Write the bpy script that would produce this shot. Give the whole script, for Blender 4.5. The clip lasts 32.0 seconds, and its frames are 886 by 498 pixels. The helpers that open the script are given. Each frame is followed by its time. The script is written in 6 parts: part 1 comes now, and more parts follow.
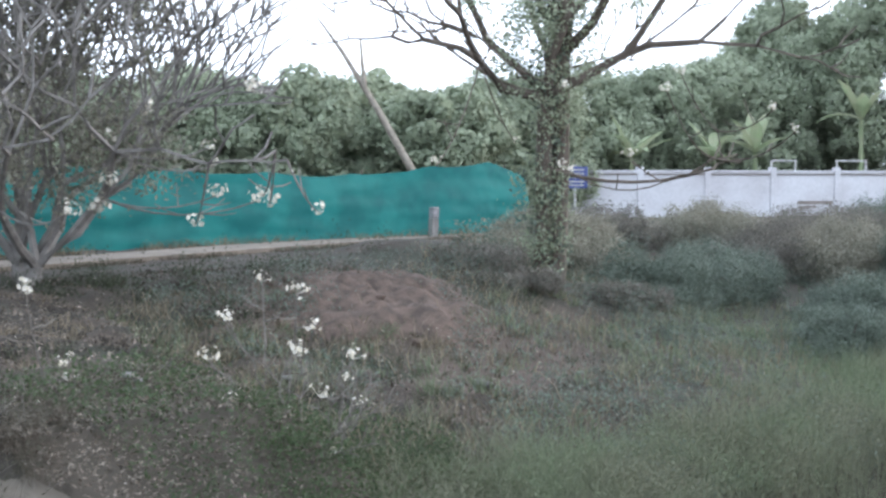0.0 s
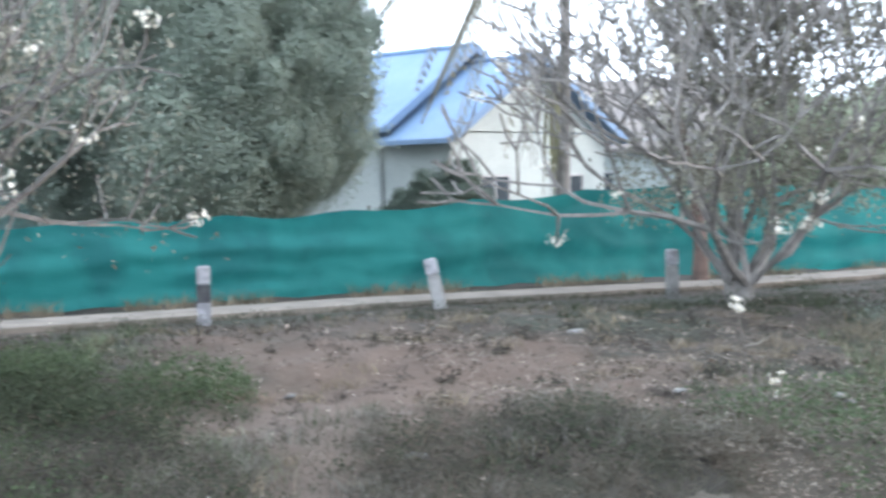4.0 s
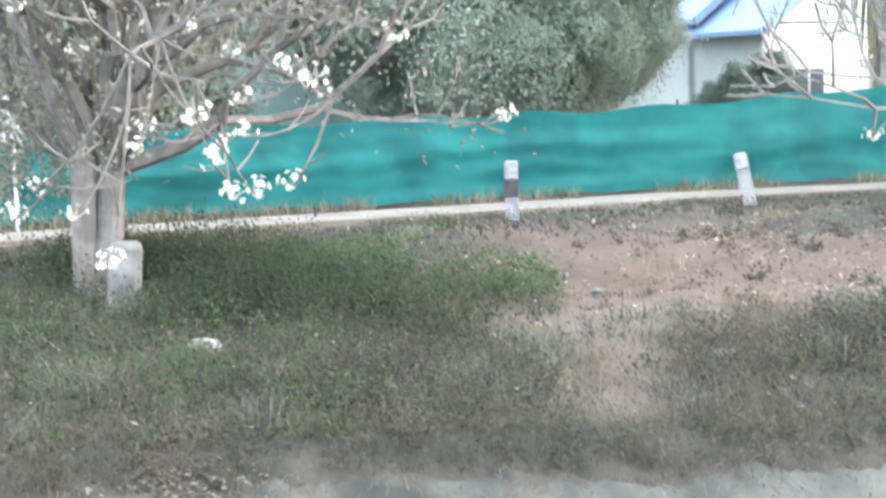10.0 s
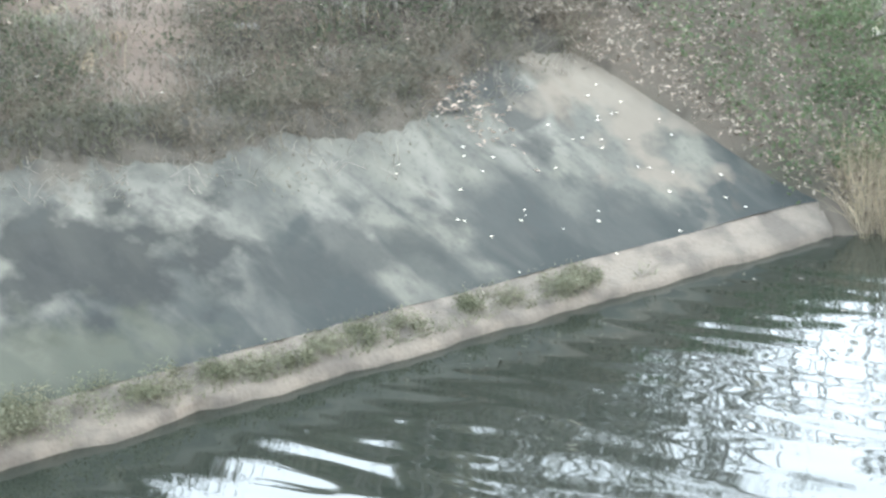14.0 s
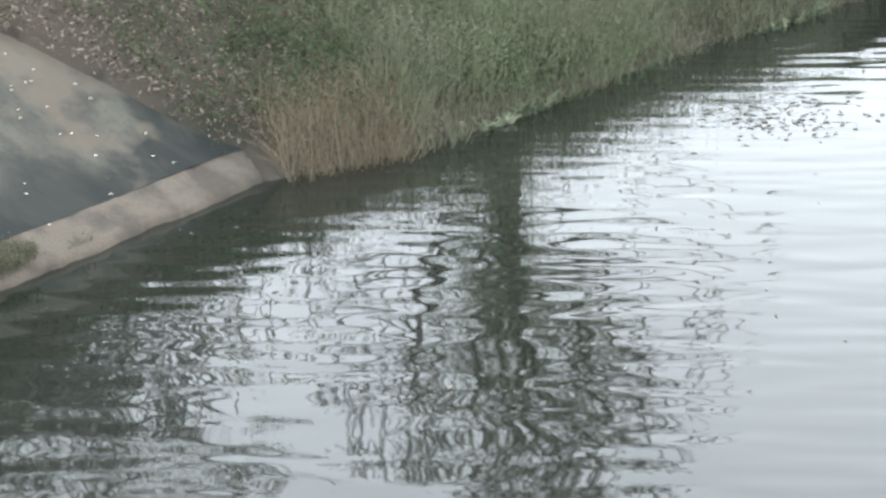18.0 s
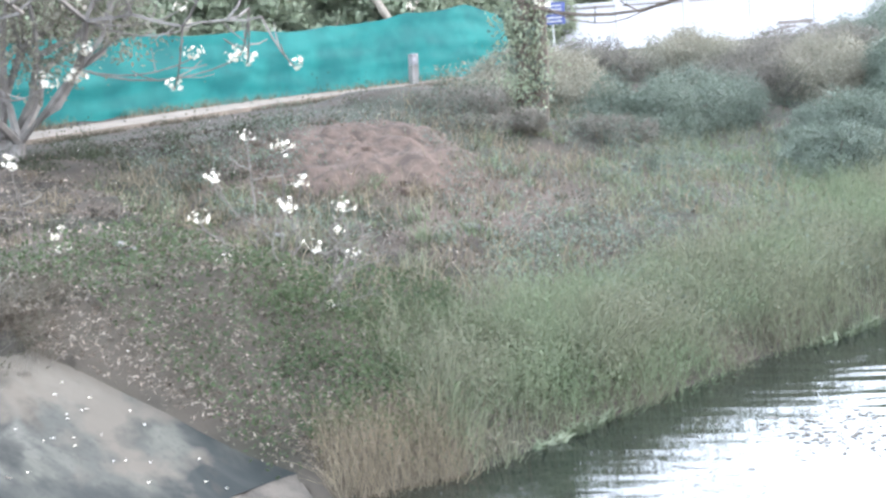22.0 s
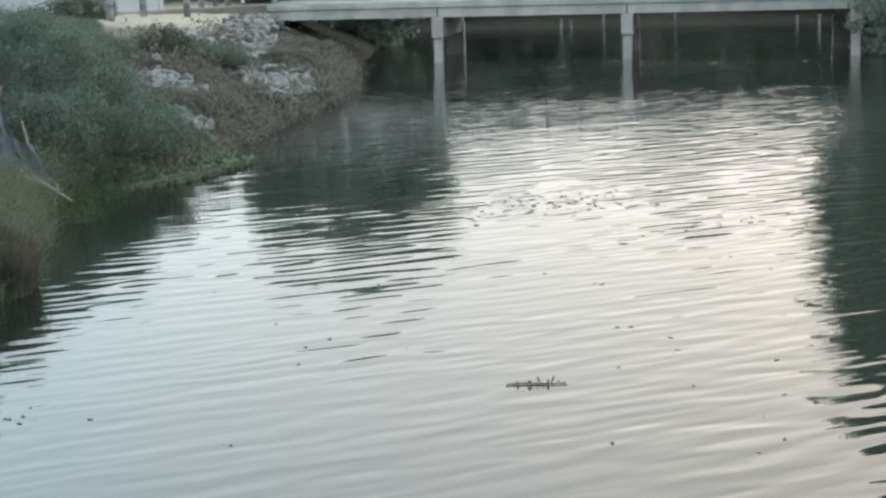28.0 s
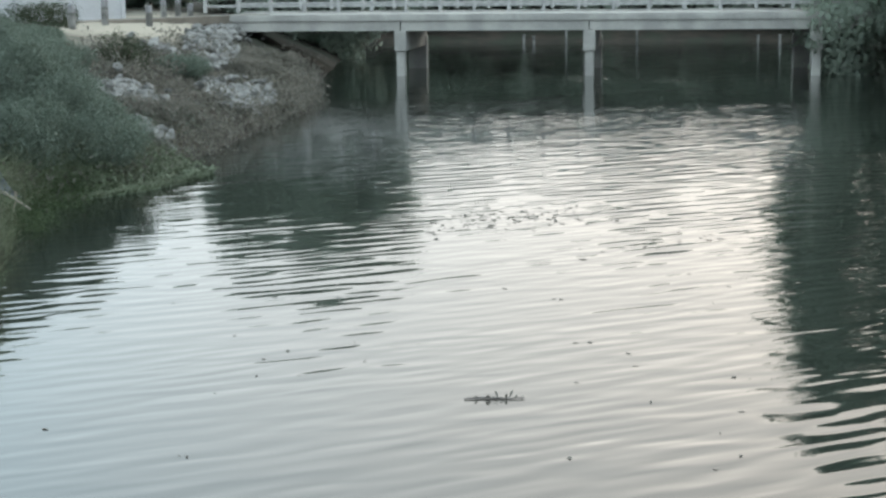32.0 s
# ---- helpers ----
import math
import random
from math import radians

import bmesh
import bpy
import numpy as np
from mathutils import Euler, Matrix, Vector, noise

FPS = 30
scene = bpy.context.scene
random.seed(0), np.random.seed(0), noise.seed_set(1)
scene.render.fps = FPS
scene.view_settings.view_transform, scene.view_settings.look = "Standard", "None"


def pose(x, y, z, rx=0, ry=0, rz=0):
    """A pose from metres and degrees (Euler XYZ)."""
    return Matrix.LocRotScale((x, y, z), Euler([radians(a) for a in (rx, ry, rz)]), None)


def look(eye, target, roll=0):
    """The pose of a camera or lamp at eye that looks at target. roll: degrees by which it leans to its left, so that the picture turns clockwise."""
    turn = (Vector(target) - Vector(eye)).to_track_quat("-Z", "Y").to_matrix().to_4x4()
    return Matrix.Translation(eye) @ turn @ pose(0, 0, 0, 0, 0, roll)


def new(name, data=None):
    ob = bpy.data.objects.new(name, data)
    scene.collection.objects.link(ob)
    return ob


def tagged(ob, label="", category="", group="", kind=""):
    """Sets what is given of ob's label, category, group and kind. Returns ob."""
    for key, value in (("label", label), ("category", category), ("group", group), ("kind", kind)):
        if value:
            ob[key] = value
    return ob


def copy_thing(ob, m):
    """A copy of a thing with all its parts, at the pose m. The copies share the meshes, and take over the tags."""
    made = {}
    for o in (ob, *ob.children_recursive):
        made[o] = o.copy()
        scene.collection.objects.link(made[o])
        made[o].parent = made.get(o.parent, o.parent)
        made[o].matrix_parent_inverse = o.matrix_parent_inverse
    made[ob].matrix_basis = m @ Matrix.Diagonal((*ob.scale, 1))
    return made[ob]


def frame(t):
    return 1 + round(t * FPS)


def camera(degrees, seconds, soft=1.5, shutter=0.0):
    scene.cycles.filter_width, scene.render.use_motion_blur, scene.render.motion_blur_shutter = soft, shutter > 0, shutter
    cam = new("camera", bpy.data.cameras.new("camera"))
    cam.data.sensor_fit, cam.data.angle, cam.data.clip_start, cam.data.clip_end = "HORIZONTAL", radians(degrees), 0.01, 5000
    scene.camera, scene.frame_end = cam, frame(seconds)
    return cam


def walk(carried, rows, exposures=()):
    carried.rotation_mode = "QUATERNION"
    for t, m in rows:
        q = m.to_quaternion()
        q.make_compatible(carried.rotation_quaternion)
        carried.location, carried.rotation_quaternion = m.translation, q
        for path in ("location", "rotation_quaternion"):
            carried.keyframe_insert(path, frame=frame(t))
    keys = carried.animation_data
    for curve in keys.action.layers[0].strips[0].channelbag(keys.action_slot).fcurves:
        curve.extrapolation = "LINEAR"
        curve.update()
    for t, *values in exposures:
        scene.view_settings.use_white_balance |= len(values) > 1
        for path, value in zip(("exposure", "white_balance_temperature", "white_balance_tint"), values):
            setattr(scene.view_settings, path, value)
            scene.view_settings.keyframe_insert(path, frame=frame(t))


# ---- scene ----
EYE = Vector((0.0, 0.0, 4.5))
cam = camera(31.0, 32.0, soft=2.7, shutter=0.5)
# seconds, heading to the left of +y, pitch, lean to the left
CAM_ROWS = (
    (0.0, 0.41, -3.11, 0.20), (0.5, 1.31, -3.20, 0.03), (1.0, 3.74, -3.38, -0.28), (1.5, 7.00, -3.47, -0.71),
    (2.0, 10.29, -3.38, -0.80), (2.5, 13.58, -3.17, -0.93), (3.0, 17.18, -2.90, -1.01), (3.5, 21.17, -2.55, -1.09),
    (4.0, 25.52, -2.21, -1.17), (4.5, 29.91, -1.92, -1.28), (6.5, 37.01, -1.82, -2.14), (7.0, 37.03, -1.93, -2.07),
    (7.5, 37.11, -1.91, -2.00), (8.0, 37.28, -1.51, -1.88), (8.5, 37.43, -0.73, -1.75), (9.0, 37.46, -1.27, -1.71),
    (9.5, 37.31, -3.40, -1.77), (10.0, 36.61, -5.70, -1.72), (10.5, 35.25, -7.95, -1.60), (11.0, 33.22, -10.23, -1.52),
    (11.5, 30.63, -12.46, -1.60), (12.0, 27.94, -14.34, -1.71), (12.5, 25.21, -15.71, -1.85), (13.0, 22.93, -16.55, -1.95),
    (13.5, 21.20, -17.21, -2.02), (15.5, 14.20, -20.04, -2.57), (16.0, 10.23, -20.85, -2.31), (16.5, 5.92, -21.11, -3.23),
    (17.0, 1.95, -20.64, -2.72), (17.5, -0.39, -20.33, -2.39), (18.0, -1.13, -20.17, -2.51), (18.5, -1.28, -19.91, -2.85),
    (19.0, -1.23, -19.00, -3.21), (19.5, -1.01, -17.29, -3.64), (20.0, -0.66, -14.78, -3.89), (20.5, -0.41, -11.81, -3.82),
    (21.0, -0.02, -10.00, -3.71), (21.5, 0.37, -8.61, -3.73), (22.0, 0.14, -8.63, -3.93), (22.5, -1.53, -9.25, -4.14),
    (23.0, -4.80, -10.03, -4.28), (23.5, -9.71, -10.90, -4.36), (24.0, -15.50, -11.70, -4.43), (24.5, -20.74, -12.20, -3.90),
    (25.0, -24.43, -12.31, -3.45), (25.5, -26.94, -12.06, -3.07), (26.0, -28.97, -11.70, -2.78), (26.5, -30.52, -11.32, -2.39),
    (28.5, -32.94, -10.26, -1.39), (29.0, -33.24, -10.20, -1.16), (29.5, -33.45, -10.15, -1.01), (30.0, -33.62, -10.12, -0.91),
    (30.5, -33.73, -10.08, -0.89), (31.0, -33.85, -10.04, -0.75), (31.5, -33.98, -9.99, -0.62), (32.0, -34.10, -9.96, -0.59),
)


def cam_pose(yaw, pitch, lean):
    a, b = radians(yaw), radians(pitch)
    return look(EYE, EYE + Vector((-math.sin(a) * math.cos(b), math.cos(a) * math.cos(b), math.sin(b))), lean)


EXPOSURES = ((0.0, 1.75, 6150, 14), (1.0, 2.12, 6150, 14), (2.0, 2.22, 6120, 12), (3.0, 2.13, 6100, 10), (4.0, 2.28, 6050, 12), (4.5, 2.4, 6050, 12), (6.5, 2.8, 6150, 12), (8.0, 2.8, 6150, 12), (8.6, 2.45, 6150, 12), (9.0, 2.15, 6100, 11), (9.5, 2.6, 6150, 10), (10.0, 3.07, 6300, 11), (11.0, 3.05, 6300, 11), (12.0, 3.15, 6400, 8), (13.0, 3.1, 6380, 7), (16.0, 2.75, 6600, 10), (17.0, 2.38, 6780, 11), (18.0, 2.15, 6800, 11), (19.0, 2.08, 6800, 11), (20.0, 2.3, 6550, 13), (21.0, 2.8, 6300, 14), (22.0, 2.84, 6250, 15), (23.0, 2.55, 6200, 17), (24.5, 1.62, 6430, 12), (26.0, 1.17, 6430, 4), (32.0, 1.1, 6300, 0))
walk(cam, [(t, cam_pose(a, b, c)) for t, a, b, c in CAM_ROWS], EXPOSURES)

# ---- light ----
SUN_EL, SUN_AZ = 14.0, -66.0           # degrees up, degrees to the left of +y
world = bpy.data.worlds.new("evening_sky")
scene.world = world
world.use_nodes = True
wn, wl = world.node_tree.nodes, world.node_tree.links
sky = wn.new("ShaderNodeTexSky")
sky.sky_type = "NISHITA"
sky.sun_disc = False
sky.sun_elevation, sky.sun_rotation = radians(SUN_EL), radians(-SUN_AZ)
sky.air_density, sky.dust_density, sky.ozone_density = 1.0, 2.5, 1.5
wn["Background"].inputs["Strength"].default_value = 0.12
veil = wn.new("ShaderNodeHueSaturation")       # thin cloud takes the colour out of the sky
veil.inputs["Saturation"].default_value = 0.5
wl.new(sky.outputs["Color"], veil.inputs["Color"])
haze = wn.new("ShaderNodeMix")
haze.data_type = "RGBA"
haze.inputs[0].default_value = 0.94
glow = wn.new("ShaderNodeTexGradient")          # the haze is warm on the sun's side and cool opposite
glow.gradient_type = "LINEAR"
glow.texture_mapping.rotation = (0, 0, -radians(90 + SUN_AZ))
tone = wn.new("ShaderNodeValToRGB")
tone.color_ramp.elements[0].position, tone.color_ramp.elements[0].color = 0.64, (6.4, 7.25, 8.1, 1)
tone.color_ramp.elements[1].position, tone.color_ramp.elements[1].color = 0.95, (8.4, 7.15, 6.55, 1)
wl.new(glow.outputs["Fac"], tone.inputs["Fac"])
wl.new(tone.outputs["Color"], haze.inputs[7])
wl.new(veil.outputs["Color"], haze.inputs[6])
wl.new(haze.outputs[2], wn["Background"].inputs["Color"])
lamp = bpy.data.lights.new("sun", "SUN")
lamp.energy, lamp.angle, lamp.color = 0.6, radians(18), (1.0, 0.93, 0.86)
sun = new("sun", lamp)
_a, _e = radians(SUN_AZ), radians(SUN_EL)
_d = Vector((-math.sin(_a) * math.cos(_e), math.cos(_a) * math.cos(_e), math.sin(_e)))
sun.matrix_world = look(_d * 50, (0, 0, 0))

# ---- materials ----


def mat(name, base, rough=0.8, metal=0.0, second=None, scale=3.0, fine=40.0, bump=0.3, spec=0.3, third=None, scale3=0.5, vary=0.0, transl=0.0):
    """Two or three colours mixed by noise at two scales, with relief; vary: brightness by object and by island."""
    m = bpy.data.materials.new(name)
    m.use_nodes = True
    n, l = m.node_tree.nodes, m.node_tree.links
    b = n["Principled BSDF"]
    b.inputs["Roughness"].default_value, b.inputs["Metallic"].default_value = rough, metal
    b.inputs["Specular IOR Level"].default_value = spec
    geo = n.new("ShaderNodeNewGeometry")
    co = geo.outputs["Position"]

    def noise_tex(sc, detail=4.0):
        t = n.new("ShaderNodeTexNoise")
        t.inputs["Scale"].default_value, t.inputs["Detail"].default_value = sc, detail
        l.new(co, t.inputs["Vector"])
        return t.outputs["Fac"]

    def mixed(fac, a, c, lo=0.4, hi=0.6):
        r = n.new("ShaderNodeMapRange")
        r.inputs[1].default_value, r.inputs[2].default_value = lo, hi
        l.new(fac, r.inputs[0])
        x = n.new("ShaderNodeMix")
        x.data_type = "RGBA"
        l.new(r.outputs[0], x.inputs[0])
        for k, v in ((6, a), (7, c)):
            if isinstance(v, tuple):
                x.inputs[k].default_value = (*v, 1)
            else:
                l.new(v, x.inputs[k])
        return x.outputs[2]

    second = second or tuple(c * 0.75 for c in base)
    f_big, f_fine = noise_tex(scale), noise_tex(fine, 3.0)
    col = mixed(f_big, base, second)
    if third:
        col = mixed(noise_tex(scale3, 3.0), col, third, 0.5, 0.62)
    dark = n.new("ShaderNodeMix")
    dark.data_type, dark.blend_type = "RGBA", "MULTIPLY"
    dark.inputs[0].default_value = 0.35
    l.new(col, dark.inputs[6])
    ramp = n.new("ShaderNodeMapRange")
    ramp.inputs[3].default_value, ramp.inputs[4].default_value = 0.5, 1.4
    l.new(f_fine, ramp.inputs[0])
    l.new(ramp.outputs[0], dark.inputs[7])
    col = dark.outputs[2]
    if vary:
        hsv = n.new("ShaderNodeHueSaturation")
        mr = n.new("ShaderNodeMapRange")
        mr.inputs[3].default_value, mr.inputs[4].default_value = 1 - vary, 1 + vary
        l.new(geo.outputs["Random Per Island"], mr.inputs[0])
        l.new(mr.outputs[0], hsv.inputs["Value"])
        l.new(col, hsv.inputs["Color"])
        col = hsv.outputs["Color"]
    l.new(col, b.inputs["Base Color"])
    if bump:
        bp = n.new("ShaderNodeBump")
        bp.inputs["Strength"].default_value, bp.inputs["Distance"].default_value = bump, 0.02
        l.new(f_fine, bp.inputs["Height"])
        l.new(bp.outputs["Normal"], b.inputs["Normal"])
    if transl:
        tr = n.new("ShaderNodeBsdfTranslucent")
        l.new(col, tr.inputs["Color"])
        mx = n.new("ShaderNodeMixShader")
        mx.inputs[0].default_value = transl
        l.new(b.outputs[0], mx.inputs[1])
        l.new(tr.outputs[0], mx.inputs[2])
        l.new(mx.outputs[0], n["Material Output"].inputs["Surface"])
    return m


M_SOIL = mat("dry_soil", (0.053, 0.042, 0.033), 0.95, second=(0.029, 0.026, 0.02), scale=1.3, fine=9, bump=0.8, third=(0.034, 0.037, 0.026), scale3=0.42)


def add_patch(m, colour, centre, along_u, across, scale=0.7, ragged=0.9, most=0.9, ang=53.3, rim=0.55):
    """a worn patch of another colour with a ragged rim: an oval whose long axes lie along and across the shore"""
    n, l = m.node_tree.nodes, m.node_tree.links
    b = n["Principled BSDF"]
    old = b.inputs["Base Color"].links[0].from_socket
    geo = n.new("ShaderNodeNewGeometry")
    mp = n.new("ShaderNodeMapping")
    mp.vector_type = "TEXTURE"
    mp.inputs["Location"].default_value = (*centre, 0)
    mp.inputs["Rotation"].default_value = (0, 0, radians(ang))
    mp.inputs["Scale"].default_value = (along_u, across, 1000)
    l.new(geo.outputs["Position"], mp.inputs["Vector"])
    ln = n.new("ShaderNodeVectorMath")
    ln.operation = "LENGTH"
    l.new(mp.outputs["Vector"], ln.inputs[0])
    t = n.new("ShaderNodeTexNoise")
    t.inputs["Scale"].default_value, t.inputs["Detail"].default_value = scale, 6.0
    l.new(geo.outputs["Position"], t.inputs["Vector"])
    k = n.new("ShaderNodeMath")
    k.operation = "MULTIPLY_ADD"
    k.inputs[1].default_value = ragged * 2
    l.new(t.outputs["Fac"], k.inputs[0])
    l.new(ln.outputs["Value"], k.inputs[2])
    r = n.new("ShaderNodeMapRange")
    r.inputs[1].default_value, r.inputs[2].default_value = ragged + 0.825 - rim / 2, ragged + 0.825 + rim / 2
    r.inputs[3].default_value, r.inputs[4].default_value = most, 0.0
    l.new(k.outputs[0], r.inputs[0])
    x = n.new("ShaderNodeMix")
    x.data_type = "RGBA"
    l.new(r.outputs[0], x.inputs[0])
    l.new(old, x.inputs[6])
    x.inputs[7].default_value = (*colour, 1)
    l.new(x.outputs[2], b.inputs["Base Color"])


add_patch(M_SOIL, (0.086, 0.061, 0.047), (-8.6, 17.0), 3.2, 5.0)            # open dirt below the lane
add_patch(M_SOIL, (0.09, 0.068, 0.054), (-8.0, 13.4), 0.95, 3.4, 1.4, 0.7, 0.9, 30.0)        # a worn track down to the slope
add_patch(M_SOIL, (0.09, 0.067, 0.054), (-1.6, 25.2), 2.3, 2.6, 0.9)        # round the earth mound
add_patch(M_SOIL, (0.09, 0.068, 0.056), (0.6, 23.4), 2.6, 0.9, 1.0)
add_patch(M_SOIL, (0.066, 0.056, 0.045), (-2.4, 16.6), 2.6, 3.4, 0.9)          # trodden soil under the litter
add_patch(M_SOIL, (0.33, 0.295, 0.24), (25.5, 60.0), 17.0, 3.6, 0.4, 0.35, 0.95, 60.0, 0.4)      # sandy ground at the bridge end
M_CONC = mat("stained_concrete", (0.082, 0.082, 0.07), 0.92, second=(0.062, 0.063, 0.056), scale=2.2, fine=9, bump=0.25, spec=0.12)


def add_streaks(m, colour, scale, squeeze, skew, lo, hi, most, z_mid=0.0, z_span=0.0, ang=-53.3):
    """soft stains that run down a slope: noise drawn out along the fall, more of it near a given height if wanted"""
    n, l = m.node_tree.nodes, m.node_tree.links
    b = n["Principled BSDF"]
    old = b.inputs["Base Color"].links[0].from_socket
    geo = n.new("ShaderNodeNewGeometry")
    turn = n.new("ShaderNodeMapping")              # x runs along the shore, y up the slope
    turn.inputs["Rotation"].default_value = (0, 0, radians(ang + skew))
    l.new(geo.outputs["Position"], turn.inputs["Vector"])
    pull = n.new("ShaderNodeMapping")
    pull.inputs["Scale"].default_value = (1.0, squeeze, squeeze)
    l.new(turn.outputs["Vector"], pull.inputs["Vector"])
    t = n.new("ShaderNodeTexNoise")
    t.inputs["Scale"].default_value, t.inputs["Detail"].default_value, t.inputs["Distortion"].default_value = scale, 5.0, 0.5
    l.new(pull.outputs["Vector"], t.inputs["Vector"])
    fac = t.outputs["Fac"]
    if z_span:
        sep = n.new("ShaderNodeSeparateXYZ")
        l.new(geo.outputs["Position"], sep.inputs[0])
        q = n.new("ShaderNodeMapRange")
        q.inputs[1].default_value, q.inputs[2].default_value = z_mid - z_span, z_mid + z_span
        q.inputs[3].default_value, q.inputs[4].default_value = 0.22, -0.22
        l.new(sep.outputs["Z"], q.inputs[0])
        k = n.new("ShaderNodeMath")
        l.new(fac, k.inputs[0])
        l.new(q.outputs[0], k.inputs[1])
        fac = k.outputs[0]
    r = n.new("ShaderNodeMapRange")
    r.interpolation_type = "SMOOTHSTEP"
    r.inputs[1].default_value, r.inputs[2].default_value = lo, hi
    r.inputs[3].default_value, r.inputs[4].default_value = 0.0, most
    l.new(fac, r.inputs[0])
    x = n.new("ShaderNodeMix")
    x.data_type = "RGBA"
    l.new(r.outputs[0], x.inputs[0])
    l.new(old, x.inputs[6])
    x.inputs[7].default_value = (*colour, 1)
    l.new(x.outputs[2], b.inputs["Base Color"])


def on_slope(u, s):
    """plan position u metres along the concrete and s metres in from its foot"""
    return -5.77 + 0.5983 * u - 0.8013 * s, 8.51 + 0.8013 * u + 0.5983 * s


add_streaks(M_CONC, (0.029, 0.032, 0.031), 1.1, 0.75, 12, 0.46, 0.64, 0.88, 0.76, 0.75)          # damp grey over the lower half
add_streaks(M_CONC, (0.019, 0.023, 0.023), 2.6, 0.35, -22, 0.52, 0.7, 0.65, 0.9, 0.9)          # dark runs
add_streaks(M_CONC, (0.108, 0.106, 0.093), 2.1, 0.4, -18, 0.5, 0.68, 0.65, 0.9, -1.0)            # pale runs from the top
add_streaks(M_CONC, (0.05, 0.044, 0.036), 3.0, 0.5, -10, 0.42, 0.6, 0.8, 1.4, -0.4)             # soil washed over the top
for u0, s0, ru, rs, dark, most in ((0.75, 1.25, 1.25, 0.62, 0.024, 0.92), (-1.0, 0.9, 0.9, 0.4, 0.03, 0.8), (2.7, 0.85, 1.3, 0.3, 0.034, 0.7), (5.15, 1.95, 0.3, 0.75, 0.03, 0.8), (4.5, 2.2, 0.6, 0.3, 0.04, 0.7), (-2.6, 1.2, 1.2, 0.7, 0.03, 0.8), (6.3, 1.3, 0.5, 0.35, 0.035, 0.6), (-0.5, 1.75, 0.6, 0.45, 0.034, 0.75), (0.5, 1.95, 0.35, 0.3, 0.04, 0.6), (2.2, 1.6, 0.25, 0.5, 0.045, 0.5), (-1.6, 1.9, 0.5, 0.4, 0.03, 0.7), (4.6, 0.9, 1.0, 0.3, 0.045, 0.6)):
    add_patch(M_CONC, (dark * 0.72, dark * 0.79, dark * 0.76), on_slope(u0, s0), ru, rs, 2.6, 1.25, most * 0.92, 53.3 - (22 if rs > ru else 0), 0.42)
add_streaks(M_CONC, (0.03, 0.031, 0.03), 20.0, 0.8, 0, 0.5, 0.75, 0.4)
add_streaks(M_CONC, (0.03, 0.031, 0.03), 8.0, 0.45, -20, 0.54, 0.72, 0.4)
add_patch(M_CONC, (0.058, 0.062, 0.044), (-6.3, 8.6), 1.3, 0.5, 4.0, 1.0, 0.4)     # thin green growth
add_patch(M_CONC, (0.11, 0.097, 0.08), (-3.85, 14.75), 0.8, 1.35, 2.6, 1.3, 0.75)     # sand washed down from the bank
M_LIP = mat("sandy_concrete", (0.098, 0.085, 0.07), 0.9, second=(0.058, 0.051, 0.043), scale=3.5, fine=30, bump=0.6)
M_ROAD = mat("pale_concrete_road", (0.2, 0.172, 0.144), 0.9, second=(0.15, 0.131, 0.11), scale=1.5, fine=30, bump=0.2)
M_NET = mat("teal_shade_net", (0.026, 0.205, 0.19), 0.75, second=(0.018, 0.14, 0.135), scale=0.9, fine=60, bump=0.15, transl=0.45)
M_WHITE = mat("white_paint", (0.47, 0.46, 0.45), 0.7, second=(0.33, 0.325, 0.32), scale=4, fine=40, bump=0.1)
M_POST = mat("worn_post_paint", (0.3, 0.295, 0.305), 0.85, second=(0.19, 0.187, 0.195), scale=6, fine=30, bump=0.2)
M_BLACK = mat("black_paint", (0.035, 0.035, 0.04), 0.7, second=(0.06, 0.06, 0.06), scale=6)
M_WALL = mat("weathered_white_wall", (0.53, 0.53, 0.55), 0.85, second=(0.45, 0.44, 0.455), scale=0.5, fine=8, bump=0.1)
M_BRIDGE = mat("weathered_bridge_concrete", (0.40, 0.385, 0.36), 0.9, second=(0.30, 0.29, 0.275), scale=0.9, fine=12, bump=0.3)
M_ROOF = mat("blue_roof_tile", (0.145, 0.225, 0.345), 0.6, second=(0.17, 0.25, 0.37), scale=0.8, fine=20, bump=0.1)
M_HOUSE = mat("cream_render", (0.42, 0.45, 0.425), 0.85, second=(0.36, 0.39, 0.372), scale=0.7, fine=15, bump=0.1)
M_BARK = mat("grey_frangipani_bark", (0.22, 0.205, 0.188), 0.85, second=(0.15, 0.138, 0.126), scale=5, fine=60, bump=0.4)
M_DARKBARK = mat("weathered_frangipani_bark", (0.165, 0.152, 0.137), 0.88, second=(0.108, 0.1, 0.09), scale=5, fine=40, bump=0.5)
M_TRUNK = mat("dark_bark", (0.13, 0.105, 0.085), 0.9, second=(0.09, 0.075, 0.06), scale=4, fine=40, bump=0.6)
M_REDBARK = mat("reddish_bark", (0.16, 0.11, 0.092), 0.9, second=(0.11, 0.08, 0.068), scale=4, fine=30, bump=0.5)
M_PETAL = mat("white_petal", (0.64, 0.62, 0.575), 0.5, second=(0.72, 0.66, 0.52), scale=30, fine=80, bump=0.0, transl=0.3)
# much paler than a mango leaf: the veil of haze is put into this colour
M_LEAF = mat("veiled_mango_leaf", (0.36, 0.41, 0.345), 0.55, second=(0.3, 0.345, 0.29), scale=0.5, fine=6, bump=0.0, vary=0.06, transl=0.62, spec=0.06)
M_GREYWEED = mat("grey_brown_weed", (0.185, 0.172, 0.15), 0.8, second=(0.14, 0.135, 0.115), scale=1.2, fine=20, bump=0.0, vary=0.25, transl=0.35, spec=0.1)
